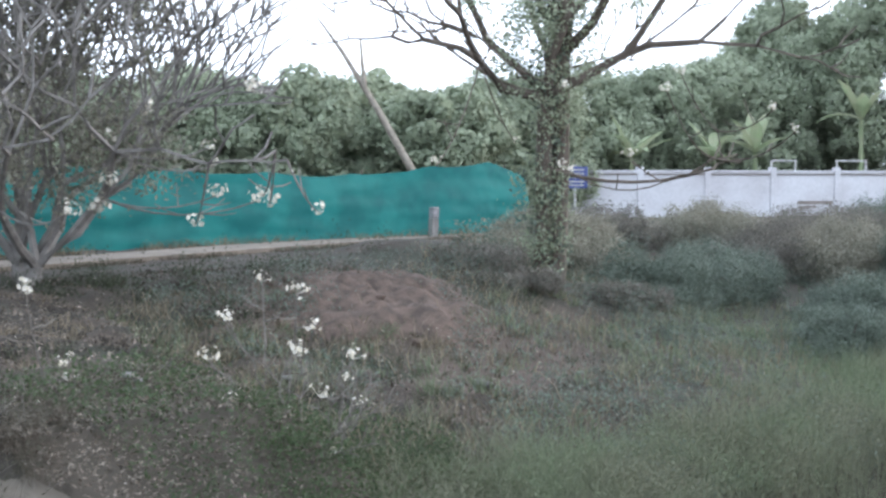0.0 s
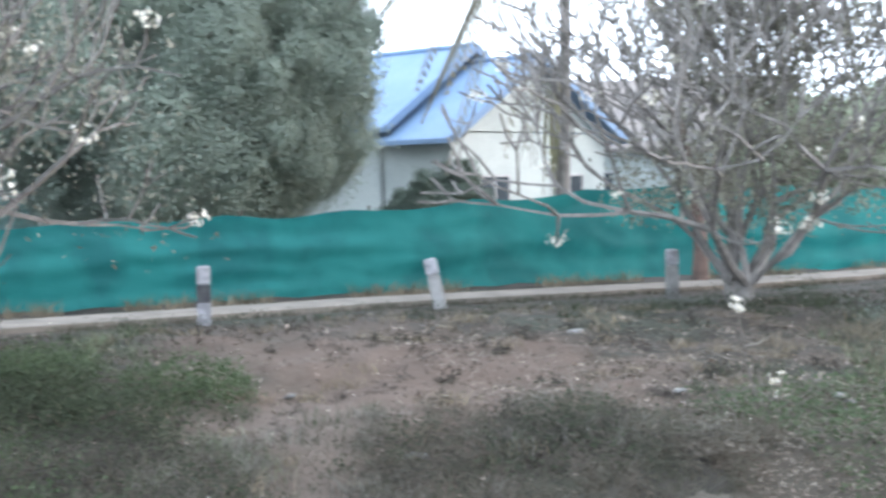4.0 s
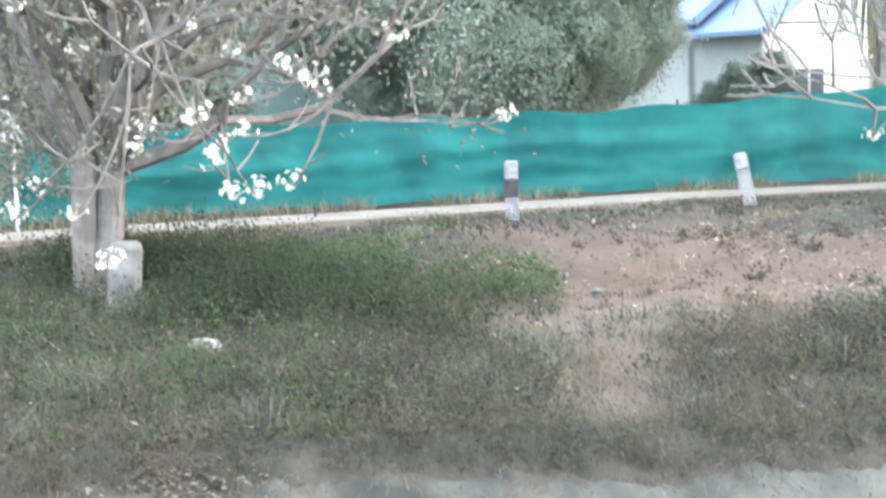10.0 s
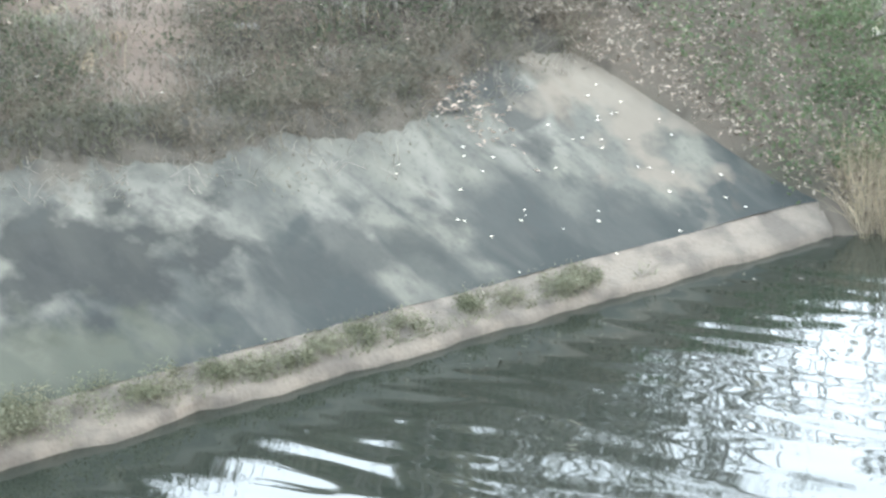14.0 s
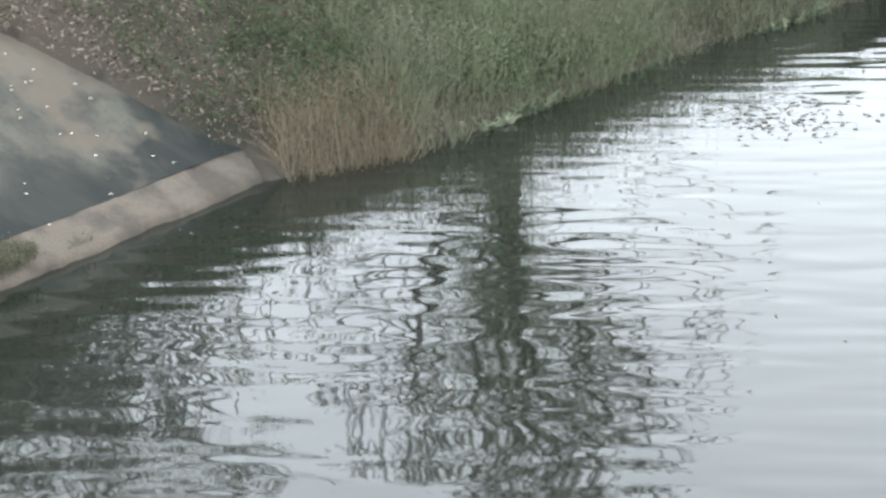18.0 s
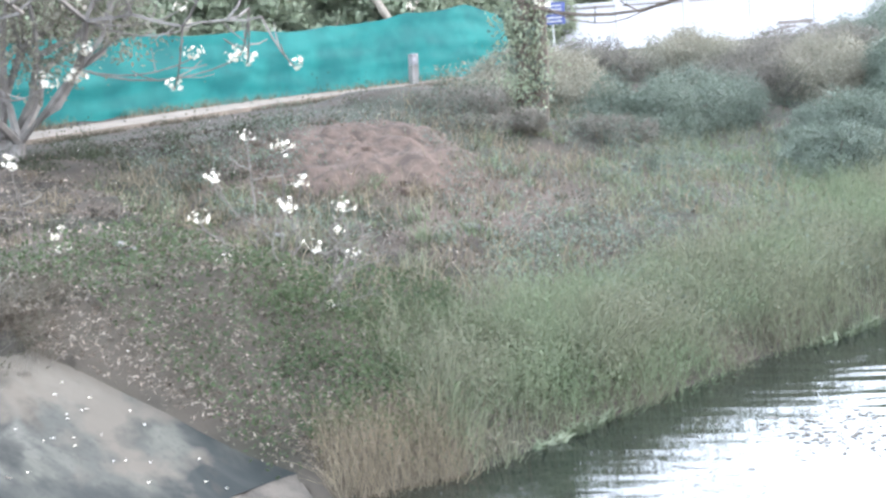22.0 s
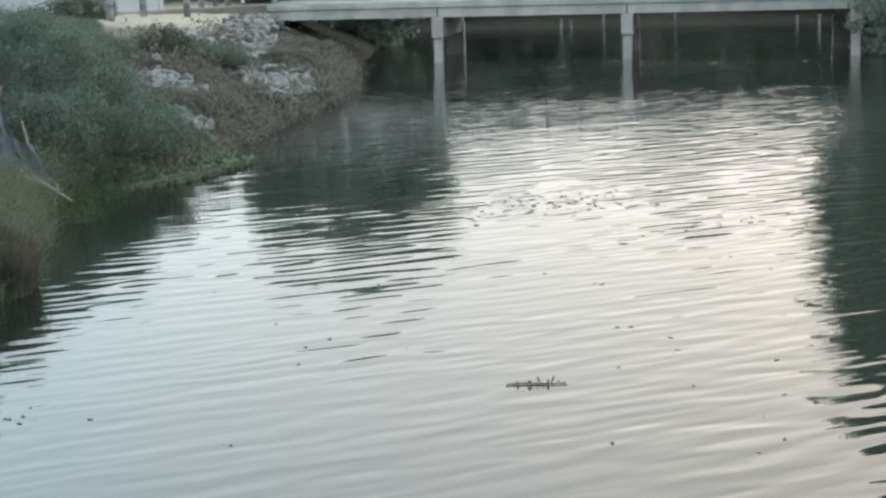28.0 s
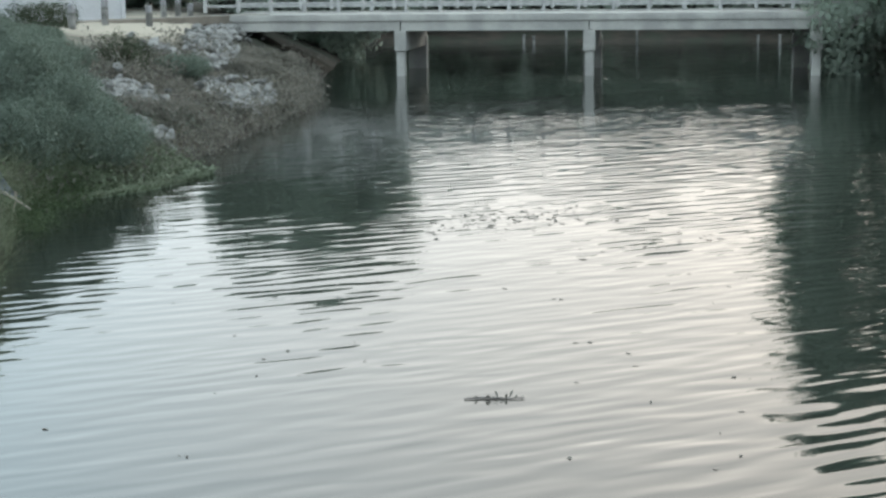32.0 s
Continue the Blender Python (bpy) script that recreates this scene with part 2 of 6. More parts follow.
M_EDGE = mat("matted_dead_roots", (0.05, 0.045, 0.037), 0.95, second=(0.034, 0.032, 0.026), scale=4, fine=18, bump=0.8)
M_LEAF2 = mat("green_leaf", (0.06, 0.073, 0.045), 0.7, second=(0.046, 0.056, 0.036), scale=0.6, fine=20, bump=0.0, vary=0.22, transl=0.45, spec=0.1)
M_CREEPER = mat("green_creeper_leaf", (0.072, 0.1, 0.05), 0.6, second=(0.055, 0.078, 0.04), scale=1.5, fine=20, bump=0.0, vary=0.25, transl=0.4, spec=0.2)
M_KHAKI = mat("dull_khaki_leaf", (0.235, 0.225, 0.175), 0.65, second=(0.185, 0.182, 0.14), scale=0.6, fine=20, bump=0.0, vary=0.35, transl=0.35)
M_DRYFROND = mat("dry_palm_frond", (0.23, 0.22, 0.12), 0.7, second=(0.17, 0.165, 0.09), scale=3, fine=25, bump=0.0, vary=0.25, transl=0.3)
# leaf green lightened, with the distance haze mixed into the base colour
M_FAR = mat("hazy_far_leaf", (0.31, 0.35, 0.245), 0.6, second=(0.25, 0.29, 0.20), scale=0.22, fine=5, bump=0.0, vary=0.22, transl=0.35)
M_BANANA = mat("banana_leaf", (0.27, 0.33, 0.19), 0.5, second=(0.32, 0.34, 0.22), scale=1.5, fine=20, bump=0.0, vary=0.2, transl=0.4)
M_LITTER = mat("fallen_leaf", (0.118, 0.1, 0.08), 0.8, second=(0.185, 0.163, 0.135), scale=6, fine=30, bump=0.0, vary=0.6, transl=0.3, spec=0.1)
M_PALELITTER = mat("pale_dry_flower", (0.27, 0.22, 0.18), 0.8, second=(0.17, 0.135, 0.11), scale=9, fine=30, bump=0.0, vary=0.35)
M_TWIG = mat("dull_brown_twig", (0.16, 0.145, 0.125), 0.9, second=(0.11, 0.1, 0.087), scale=6, fine=40, bump=0.2)
M_BRUSH = mat("dead_brush", (0.118, 0.104, 0.084), 0.9, second=(0.08, 0.081, 0.061), scale=1.6, fine=12, bump=0.0, vary=0.2, transl=0.4, spec=0.1)
M_DARKBRUSH = mat("dark_dead_brush", (0.066, 0.058, 0.052), 0.9, second=(0.044, 0.042, 0.034), scale=1.6, fine=12, bump=0.0, vary=0.3, transl=0.3, spec=0.1)
M_TURF = mat("thin_dull_turf", (0.054, 0.043, 0.033), 0.9, second=(0.04, 0.035, 0.026), scale=1.2, fine=12, bump=0.0, vary=0.2, transl=0.3, spec=0.1)
M_REDGRASS = mat("reddish_dead_grass", (0.098, 0.073, 0.054), 0.9, second=(0.058, 0.044, 0.033), scale=0.9, fine=12, bump=0.0, vary=0.4, transl=0.3, spec=0.1)
M_TARP = mat("dark_torn_net", (0.085, 0.095, 0.112), 0.8, second=(0.15, 0.16, 0.178), scale=2.5, fine=40, bump=0.2, transl=0.25)
M_STICK = mat("pale_dry_wood", (0.30, 0.265, 0.22), 0.85, second=(0.22, 0.195, 0.16), scale=6, fine=40)
M_STONE = mat("pale_rubble", (0.25, 0.243, 0.232), 0.9, second=(0.12, 0.117, 0.112), scale=2.2, fine=14, bump=0.6)
M_BLUE = mat("blue_sign_paint", (0.06, 0.08, 0.22), 0.5, second=(0.08, 0.10, 0.26), scale=4)
M_STEEL = mat("painted_steel", (0.55, 0.55, 0.55), 0.5, second=(0.45, 0.45, 0.45), scale=4)
M_GLASS = mat("dark_window_glass", (0.05, 0.06, 0.07), 0.1, second=(0.06, 0.07, 0.08), scale=2, bump=0.0, spec=0.6)
M_TEAL = mat("faded_teal_paint", (0.22, 0.36, 0.33), 0.8, second=(0.28, 0.40, 0.37), scale=1.2, fine=12)
M_DULLROOF = mat("grey_brown_roof", (0.17, 0.15, 0.14), 0.7, second=(0.22, 0.19, 0.17), scale=1.0, fine=12)
M_MAT = mat("floating_weed", (0.11, 0.135, 0.083), 0.6, second=(0.135, 0.152, 0.1), scale=2, fine=20, bump=0.0, vary=0.25)
M_DEBRIS = mat("dark_wet_debris", (0.085, 0.08, 0.07), 0.8, second=(0.12, 0.11, 0.095), scale=6, bump=0.0, vary=0.4)
M_BUSH = mat("hazy_bush_leaf", (0.135, 0.165, 0.13), 0.6, second=(0.105, 0.132, 0.105), scale=0.8, fine=10, bump=0.0, vary=0.22, transl=0.3)
M_REDSOIL = mat("reddish_soil", (0.105, 0.076, 0.061), 0.95, second=(0.058, 0.044, 0.036), scale=4.5, fine=22, bump=1.0)
M_LIPWEED = mat("dull_lip_weed", (0.125, 0.125, 0.088), 0.75, second=(0.09, 0.095, 0.062), scale=3, fine=20, bump=0.0, vary=0.3, transl=0.3, spec=0.1)
M_GRASS = mat("green_grass", (0.125, 0.16, 0.093), 0.7, second=(0.15, 0.156, 0.105), scale=0.6, fine=12, bump=0.0, vary=0.35, transl=0.3)
M_STRAW = mat("dry_straw", (0.215, 0.178, 0.125), 0.8, second=(0.165, 0.14, 0.098), scale=2, fine=20, bump=0.0, vary=0.3, transl=0.2)



def water_material():
    m = bpy.data.materials.new("canal_water")
    m.use_nodes = True
    n, l = m.node_tree.nodes, m.node_tree.links
    b = n["Principled BSDF"]
    b.inputs["Base Color"].default_value = (0.012, 0.015, 0.012, 1)
    b.inputs["Roughness"].default_value = 0.03
    b.inputs["IOR"].default_value = 1.7
    geo = n.new("ShaderNodeNewGeometry")
    turn = n.new("ShaderNodeMapping")
    turn.inputs["Rotation"].default_value = (0, 0, radians(9))
    l.new(geo.outputs["Position"], turn.inputs["Vector"])

    def waves(sc, det, stretch, amp):
        mp = n.new("ShaderNodeMapping")
        mp.inputs["Scale"].default_value = (1, stretch, 1)
        l.new(turn.outputs["Vector"], mp.inputs["Vector"])
        t = n.new("ShaderNodeTexNoise")
        t.inputs["Scale"].default_value, t.inputs["Detail"].default_value, t.inputs["Distortion"].default_value = sc, det, 0.25
        l.new(mp.outputs["Vector"], t.inputs["Vector"])
        k = n.new("ShaderNodeMath")
        k.operation = "MULTIPLY"
        k.inputs[1].default_value = amp
        l.new(t.outputs["Fac"], k.inputs[0])
        return k.outputs[0]

    def add(x, y, op="ADD"):
        k = n.new("ShaderNodeMath")
        k.operation = op
        l.new(x, k.inputs[0])
        l.new(y, k.inputs[1])
        return k.outputs[0]

    calm = waves(0.16, 1.0, 1.6, 1.9)
    off = n.new("ShaderNodeVectorMath")              # the water lies calmer in the lee of the bank
    off.operation = "DOT_PRODUCT"
    off.inputs[1].default_value = (0.78, -0.62, 0.0)
    l.new(geo.outputs["Position"], off.inputs[0])
    lee = n.new("ShaderNodeMapRange")
    lee.inputs[1].default_value, lee.inputs[2].default_value = -6.0, 1.5
    lee.inputs[3].default_value, lee.inputs[4].default_value = 0.5, 1.0
    l.new(off.outputs["Value"], lee.inputs[0])
    ripple = add(waves(1.1, 0.0, 3.6, 0.017), calm, "MULTIPLY")
    total = add(add(ripple, waves(0.5, 0.0, 4.0, 0.011)), waves(0.2, 0.0, 3.0, 0.008))
    total = add(total, lee.outputs[0], "MULTIPLY")
    bp = n.new("ShaderNodeBump")
    bp.inputs["Strength"].default_value, bp.inputs["Distance"].default_value = 1.0, 1.0
    l.new(total, bp.inputs["Height"])
    l.new(bp.outputs["Normal"], b.inputs["Normal"])
    return m


M_WATER = water_material()

# ---- mesh helpers ----


def mesh_of(name, verts, faces, material, smooth=False):
    me = bpy.data.meshes.new(name)
    if isinstance(verts, np.ndarray):          # rows of four corners, one leaf each
        n = len(verts)
        me.vertices.add(n)
        me.vertices.foreach_set("co", verts.astype(np.float32).ravel())
        me.loops.add(n)
        me.loops.foreach_set("vertex_index", np.arange(n, dtype=np.int32))
        me.polygons.add(n // 4)
        me.polygons.foreach_set("loop_start", np.arange(0, n, 4, dtype=np.int32))
    else:
        me.from_pydata([tuple(v) for v in verts], [], [tuple(f) for f in faces])
    me.materials.append(material)
    if smooth:
        me.polygons.foreach_set("use_smooth", [True] * len(me.polygons))
    me.update()
    return me


def part(name, shape, material, parent=None, label=""):
    """One mesh object, from a bmesh or from (verts, faces), under a thing or a part."""
    if isinstance(shape, tuple):
        me = mesh_of(name, shape[0], shape[1], material, len(shape) > 2)
    elif isinstance(shape, bpy.types.Mesh):
        me = shape
    else:
        me = bpy.data.meshes.new(name)
        shape.to_mesh(me)
        shape.free()
        me.materials.append(material)
    ob = new(name, me)
    if parent:
        ob.parent = parent
    return tagged(ob, label=label)


def empty(name, at, turn=0.0):
    ob = new(name)
    ob.matrix_world = pose(*at, 0, 0, turn)
    ob.empty_display_size = 0.2
    return ob


def box_bm(size, at=(0, 0, 0), bevel=0.01, turn=0.0, tilt=(0, 0)):
    bm = bmesh.new()
    bmesh.ops.create_cube(bm, size=1.0, matrix=pose(*at, tilt[0], tilt[1], turn) @ Matrix.Diagonal((*size, 1)))
    if bevel:
        bmesh.ops.bevel(bm, geom=bm.edges[:], offset=bevel, segments=1, affect="EDGES")
    return bm


def tube(points, radii, sides=6, cap=True):
    """verts, faces of a bent tapering tube"""
    vs, fs = [], []
    pts = [Vector(p) for p in points]
    for i, p in enumerate(pts):
        d = (pts[min(i + 1, len(pts) - 1)] - pts[max(i - 1, 0)]).normalized()
        a = d.orthogonal().normalized()
        b = d.cross(a)
        for k in range(sides):
            w = 2 * math.pi * k / sides
            vs.append(p + (a * math.cos(w) + b * math.sin(w)) * radii[i])
    for i in range(len(pts) - 1):
        for k in range(sides):
            k2 = (k + 1) % sides
            fs.append((i * sides + k, i * sides + k2, (i + 1) * sides + k2, (i + 1) * sides + k))
    if cap:
        fs.append(tuple(range((len(pts) - 1) * sides, len(pts) * sides)))
        fs.append(tuple(reversed(range(sides))))
    return vs, fs


def joined(shapes):
    vs, fs = [], []
    for v, f in shapes:
        o = len(vs)
        vs += v
        fs += [tuple(i + o for i in q) for q in f]
    return vs, fs


def lerp_path(pts, x):
    """value on a polyline given as (key, value) pairs"""
    if x <= pts[0][0]:
        return pts[0][1]
    for (a, va), (b, vb) in zip(pts, pts[1:]):
        if x <= b:
            return va + (vb - va) * (x - a) / (b - a)
    return pts[-1][1]


# ---- the lie of the land ----
# foot of the near bank at the water, from the upstream end to beyond the bridge
SHORE = [(-40.0, -38.0), (-14.0, -2.5), (-5.77, 8.51), (-1.44, 14.31), (0.35, 15.2), (3.75, 19.0), (6.85, 21.6), (8.5, 25.4), (10.0, 29.2), (11.8, 31.0), (13.7, 32.1), (15.6, 34.3), (19.5, 38.5), (25.8, 46.0), (31.0, 54.5), (40.0, 68.0), (60.0, 98.0)]
CORNER_U = 7.24                        # length along the shore, from (-5.77, 8.51), at which the revetment ends
SLOPE = 0.667
_sp = np.array(SHORE)
_sd = np.diff(_sp, axis=0)
_sl = np.hypot(_sd[:, 0], _sd[:, 1])
_s0 = np.concatenate([[0], np.cumsum(_sl)])
_s0 = _s0 - _s0[2]


def shore(xy):
    """for an (n, 2) array: length along the shore and distance into the bank (negative over the water)"""
    best = np.full(len(xy), 1e9)
    us, ss = np.zeros(len(xy)), np.zeros(len(xy))
    for i in range(len(_sl)):
        d = _sd[i] / _sl[i]
        r = xy - _sp[i]
        q = r @ d
        qc = np.clip(q, 0 if i else -1e6, _sl[i] if i < len(_sl) - 1 else 1e6)
        off = r - qc[:, None] * d
        dist = np.hypot(off[:, 0], off[:, 1])
        side = np.sign(-d[1] * r[:, 0] + d[0] * r[:, 1])
        take = dist < best
        best[take] = dist[take]
        us[take] = (_s0[i] + qc)[take]
        ss[take] = (dist * side)[take]
    return us, ss


def shore_point(u, s):
    i = int(np.clip(np.searchsorted(_s0, u) - 1, 0, len(_sl) - 1))
    d = _sd[i] / _sl[i]
    p = _sp[i] + d * (u - _s0[i])
    return p[0] - d[1] * s, p[1] + d[0] * s


TOP_S = [(-20, 2.4), (-2.5, 2.43), (-0.3, 2.3), (1.1, 2.2), (2.0, 2.05), (3.3, 1.95), (4.7, 2.24), (5.8, 2.55), (7.0, 2.6)]
RIVER_W = 30.0


def fbm(x, y, sc, seed=0.0):
    return np.array([noise.fractal(Vector((a * sc + seed, b * sc, seed)), 1.0, 2.0, 3) for a, b in zip(x, y)])


def land(xy, rough=True):
    """height of the ground"""
    xy = np.asarray(xy, float)
    u, s = shore(xy)
    top = np.interp(u, [a for a, _ in TOP_S], [b for _, b in TOP_S])
    # under the revetment, then soil
    edge = np.interp(u, [5.6, 5.7, 6.79, 7.24, 7.3], [9.0, 3.0, 1.31, 0.45, -1.0])
    rise = SLOPE * top + 0.14 + (2.36 - SLOPE * top) * np.clip((s - top) / (11.5 - top), 0, 1) ** 0.9
    zc = np.where(s < np.minimum(top + 0.55, edge), SLOPE * np.minimum(s, top) - 0.22, np.where(s < top, SLOPE * s + 0.03, rise))
    zg = np.interp(s, [-3, 0, 0.5, 3, 11.5, 13], [-1.2, -0.05, 0.28, 1.0, 2.45, 2.5])
    zb = np.interp(s, [-3, 0, 0.6, 5.0, 7, 13], [-1.2, -0.05, 0.4, 2.25, 2.5, 2.5])
    k = np.clip((u - CORNER_U) / 2.6, 0, 1)
    k = k * k * (3 - 2 * k)
    z = zc * (1 - k) + zg * k
    k2 = np.clip((u - 30) / 12, 0, 1)
    z = z * (1 - k2) + zb * k2
    # other bank, and the land that closes the canal far behind the bridge
    s2 = -RIVER_W - s
    z = np.where(s < 0, np.maximum(np.maximum(z, -1.2), np.interp(s2, [-2, 0, 6, 20], [-1.2, 0, 2.0, 2.5])), z)
    far = (xy[:, 0] * 0.64 + xy[:, 1] * 0.77) - 98
    z = np.maximum(z, np.interp(far, [-3, 0, 8, 60], [-1.2, 0, 1.6, 2.5]))
    z = z + 0.75 * np.exp(-((xy[:, 0] + 0.2) ** 2 + (xy[:, 1] - 31.2) ** 2) / 5.0) + 0.35 * np.exp(-((xy[:, 0] + 1.2) ** 2 + (xy[:, 1] - 27.5) ** 2) / 4.0)
    if rough:
        on = np.clip(s - 0.2, 0, 1) * np.where((u < CORNER_U) & (s < top), 0, 1)
        flat = np.clip((13.5 - s) / 3, 0.15, 1)
        z = z + on * flat * (0.16 * fbm(xy[:, 0], xy[:, 1], 0.45) + 0.09 * fbm(xy[:, 0], xy[:, 1], 1.9, 7.0))
    return z


def land_at(x, y):
    return float(land(np.array([[x, y]]))[0])


def build_ground():
    az = np.concatenate([np.arange(-62, 66, 0.4), np.arange(66, 298, 6.0)])
    rr = [2.5]
    while rr[-1] < 150:
        rr.append(rr[-1] * 1.014)
    while rr[-1] < 3500:
        rr.append(rr[-1] * 1.25)
    rr = np.array(rr)
    A, R = np.meshgrid(np.radians(az), rr)
    xy = np.stack([(-np.sin(A) * R).ravel(), (np.cos(A) * R).ravel()], -1)
    z = land(xy)
    na = len(az)
    vs = [(0, 0, -1.2)] + [(a, b, c) for (a, b), c in zip(xy, z)]
    fs = []
    for i in range(len(rr) - 1):
        for j in range(na):
            j2 = (j + 1) % na
            fs.append((1 + i * na + j, 1 + i * na + j2, 1 + (i + 1) * na + j2, 1 + (i + 1) * na + j))
    fs = [tuple(reversed(f)) for f in fs]
    fs += [(0, 1 + (j + 1) % na, 1 + j)[::-1] for j in range(na)]
    ob = part("ground", (vs, fs, True), M_SOIL)
    tagged(ob, "dry brown soil bank with patchy grass above a canal", "ground", kind="structure")


build_ground()


def build_water():
    vs, fs = [], []
    n = 48
    vs.append((0, 0, 0))
    for k in range(n):
        a = 2 * math.pi * k / n
        vs.append((400 * math.cos(a), 400 * math.sin(a), 0))
    fs = [(0, 1 + k, 1 + (k + 1) % n) for k in range(n)]
    ob = part("water", (vs, fs), M_WATER)
    tagged(ob, "calm grey-green canal water with small ripples", "water", kind="structure")


build_water()


def build_revetment():
    """the sloping concrete face with its lip at the water"""
    vs, fs = [], []
    us = np.arange(-16, 7.3, 0.12)
    ks = np.linspace(0, 1, 22)
    for u in us:
        edge = lerp_path([(5.7, 3.0), (6.79, 1.31), (7.24, 0.45), (7.3, 0.3)], u) + 0.1 * noise.noise(Vector((u * 4, 0, 5)))
        top = min(lerp_path(TOP_S, u) + 0.16, edge)
        for k in ks:
            s = 0.34 + (top - 0.34) * k
            x, y = shore_point(u, s)
            w = noise.fractal(Vector((u * 0.8, s * 0.8, 3)), 1.0, 2.0, 3)
            vs.append((x, y, SLOPE * s + 0.02 * w))
    n = len(ks)
    for i in range(len(us) - 1):
        for j in range(n - 1):
            fs.append((i * n + j, (i + 1) * n + j, (i + 1) * n + j + 1, i * n + j + 1))
    rv = tagged(empty("revetment", (0, 0, 0)), "stained grey sprayed concrete slope above the water", "revetment", kind="structure")
    part("slope", (vs, fs, True), M_CONC, rv)
    vs, fs = [], []
    prof = [(-0.12, -0.5), (-0.07, 0.03), (-0.02, 0.09), (0.10, 0.12), (0.2, 0.16), (0.31, 0.215), (0.40, 0.24), (0.5, 0.25)]
    for u in us:
        for q, (s, z) in enumerate(prof):
            w = noise.fractal(Vector((u * 1.7, q * 0.3, 9)), 1.0, 2.0, 4)
            v = noise.fractal(Vector((u * 5.0, q * 0.9, 2)), 1.0, 2.0, 3)
            x, y = shore_point(u, s + 0.08 * w + (0.10 * v if q > 4 else 0.03 * v))
            vs.append((x, y, z + 0.025 * w + 0.012 * v))
    n = len(prof)
    for i in range(len(us) - 1):
        for j in range(n - 1):
            fs.append((i * n + j, (i + 1) * n + j, (i + 1) * n + j + 1, i * n + j + 1))
    part("lip", (vs, fs, True), M_LIP, rv, "sandy worn concrete lip along the water")


build_revetment()


def build_soil_edge():
    """crumbling soil that overhangs the top of the concrete slope"""
    vs, fs = [], []
    us = np.arange(-16, 6.1, 0.08)
    n = 18
    for u in us:
        top = lerp_path(TOP_S, u)
        ragged = 0.2 * noise.fractal(Vector((u * 0.9, 0, 6)), 1.0, 2.0, 4) + 0.07 * noise.fractal(Vector((u * 7.3, 2.5, 6)), 0.6, 2.3, 5)
        for j in range(n):
            t = j / (n - 1)
            s = top - 0.12 + ragged + t * (1.15 - ragged)
            x, y = shore_point(u, s)
            z = SLOPE * s - 0.03 if j == 0 else SLOPE * min(s, top + 0.2) + 0.03 + 0.04 * min(1, t * 5)
            zl = float(land(np.array([[x, y]]))[0])
            k = min(1, max(0, (t - 0.55) / 0.4))
            w = 0.035 * noise.fractal(Vector((x * 3, y * 3, 1)), 1.0, 2.0, 3) * (1 if j else 0)
            vs.append((x, y, (z + w) * (1 - k) + (zl - (0.05 if j == n - 1 else -0.015)) * k))
    for i in range(len(us) - 1):
        for j in range(n - 1):
            fs.append((i * n + j, (i + 1) * n + j, (i + 1) * n + j + 1, i * n + j + 1))
    ob = part("soil_edge", (vs, fs, True), M_EDGE)
    tagged(ob, "crumbling brown soil over the concrete slope", "ground", kind="structure")


build_soil_edge()

# near and far edges of the lane on top of the bank, and the line of the net fence
LANE = [(-26.0, 2.0), (-19.5, 11.5), (-15.2, 18.6), (-12.3, 23.6), (-7.5, 29.3), (-3.1, 36.9), (3.5, 46.0), (15.0, 56.0), (31.0, 62.5), (33.4, 62.6)]


def strip(pts, left, right, z, step=1.0, crown=0.0):
    vs, fs = [], []
    P = []
    for a, b in zip(pts, pts[1:]):
        n = max(1, int(math.dist(a, b) / step))
        P += [(a[0] + (b[0] - a[0]) * k / n, a[1] + (b[1] - a[1]) * k / n) for k in range(n)]
    P.append(pts[-1])
    for i, p in enumerate(P):
        a, b = P[max(i - 1, 0)], P[min(i + 1, len(P) - 1)]
        d = Vector((b[0] - a[0], b[1] - a[1])).normalized()
        nrm = Vector((-d.y, d.x))
        w = 0.08 * noise.noise(Vector((p[0] * 0.7, p[1] * 0.7, 2)))
        for q, zz in ((left, z - 0.35), (left, z), (right, z), (right, z - 0.35)):
            vs.append((p[0] + nrm.x * (q + w), p[1] + nrm.y * (q + w), zz))
    for i in range(len(P) - 1):
        for j in range(3):
            fs.append((i * 4 + j, i * 4 + j + 1, (i + 1) * 4 + j + 1, (i + 1) * 4 + j))
    return vs, [tuple(reversed(f)) for f in fs]


road = part("road", strip(LANE, 1.5, 0.0, 2.6), M_ROAD)
tagged(road, "pale narrow concrete lane along the bank top", "road", kind="structure")

FENCE = [(-28.0, 4.0), (-21.8, 14.0), (-17.95, 20.6), (-14.5, 25.8), (-10.4, 31.5), (-5.6, 37.0), (0.7, 43.0), (2.0, 44.4)]
FENCE_H = [(0, 1.6), (12, 1.55), (19.5, 1.55), (26, 1.62), (33, 2.0), (40, 1.8), (44, 1.7), (49, 2.05), (51, 1.6)]


def along(pts, q):
    for a, b in zip(pts, pts[1:]):
        d = math.dist(a, b)
        if q <= d or b is pts[-1]:
            t = q / d
            return (a[0] + (b[0] - a[0]) * t, a[1] + (b[1] - a[1]) * t), ((b[0] - a[0]) / d, (b[1] - a[1]) / d)
        q -= d


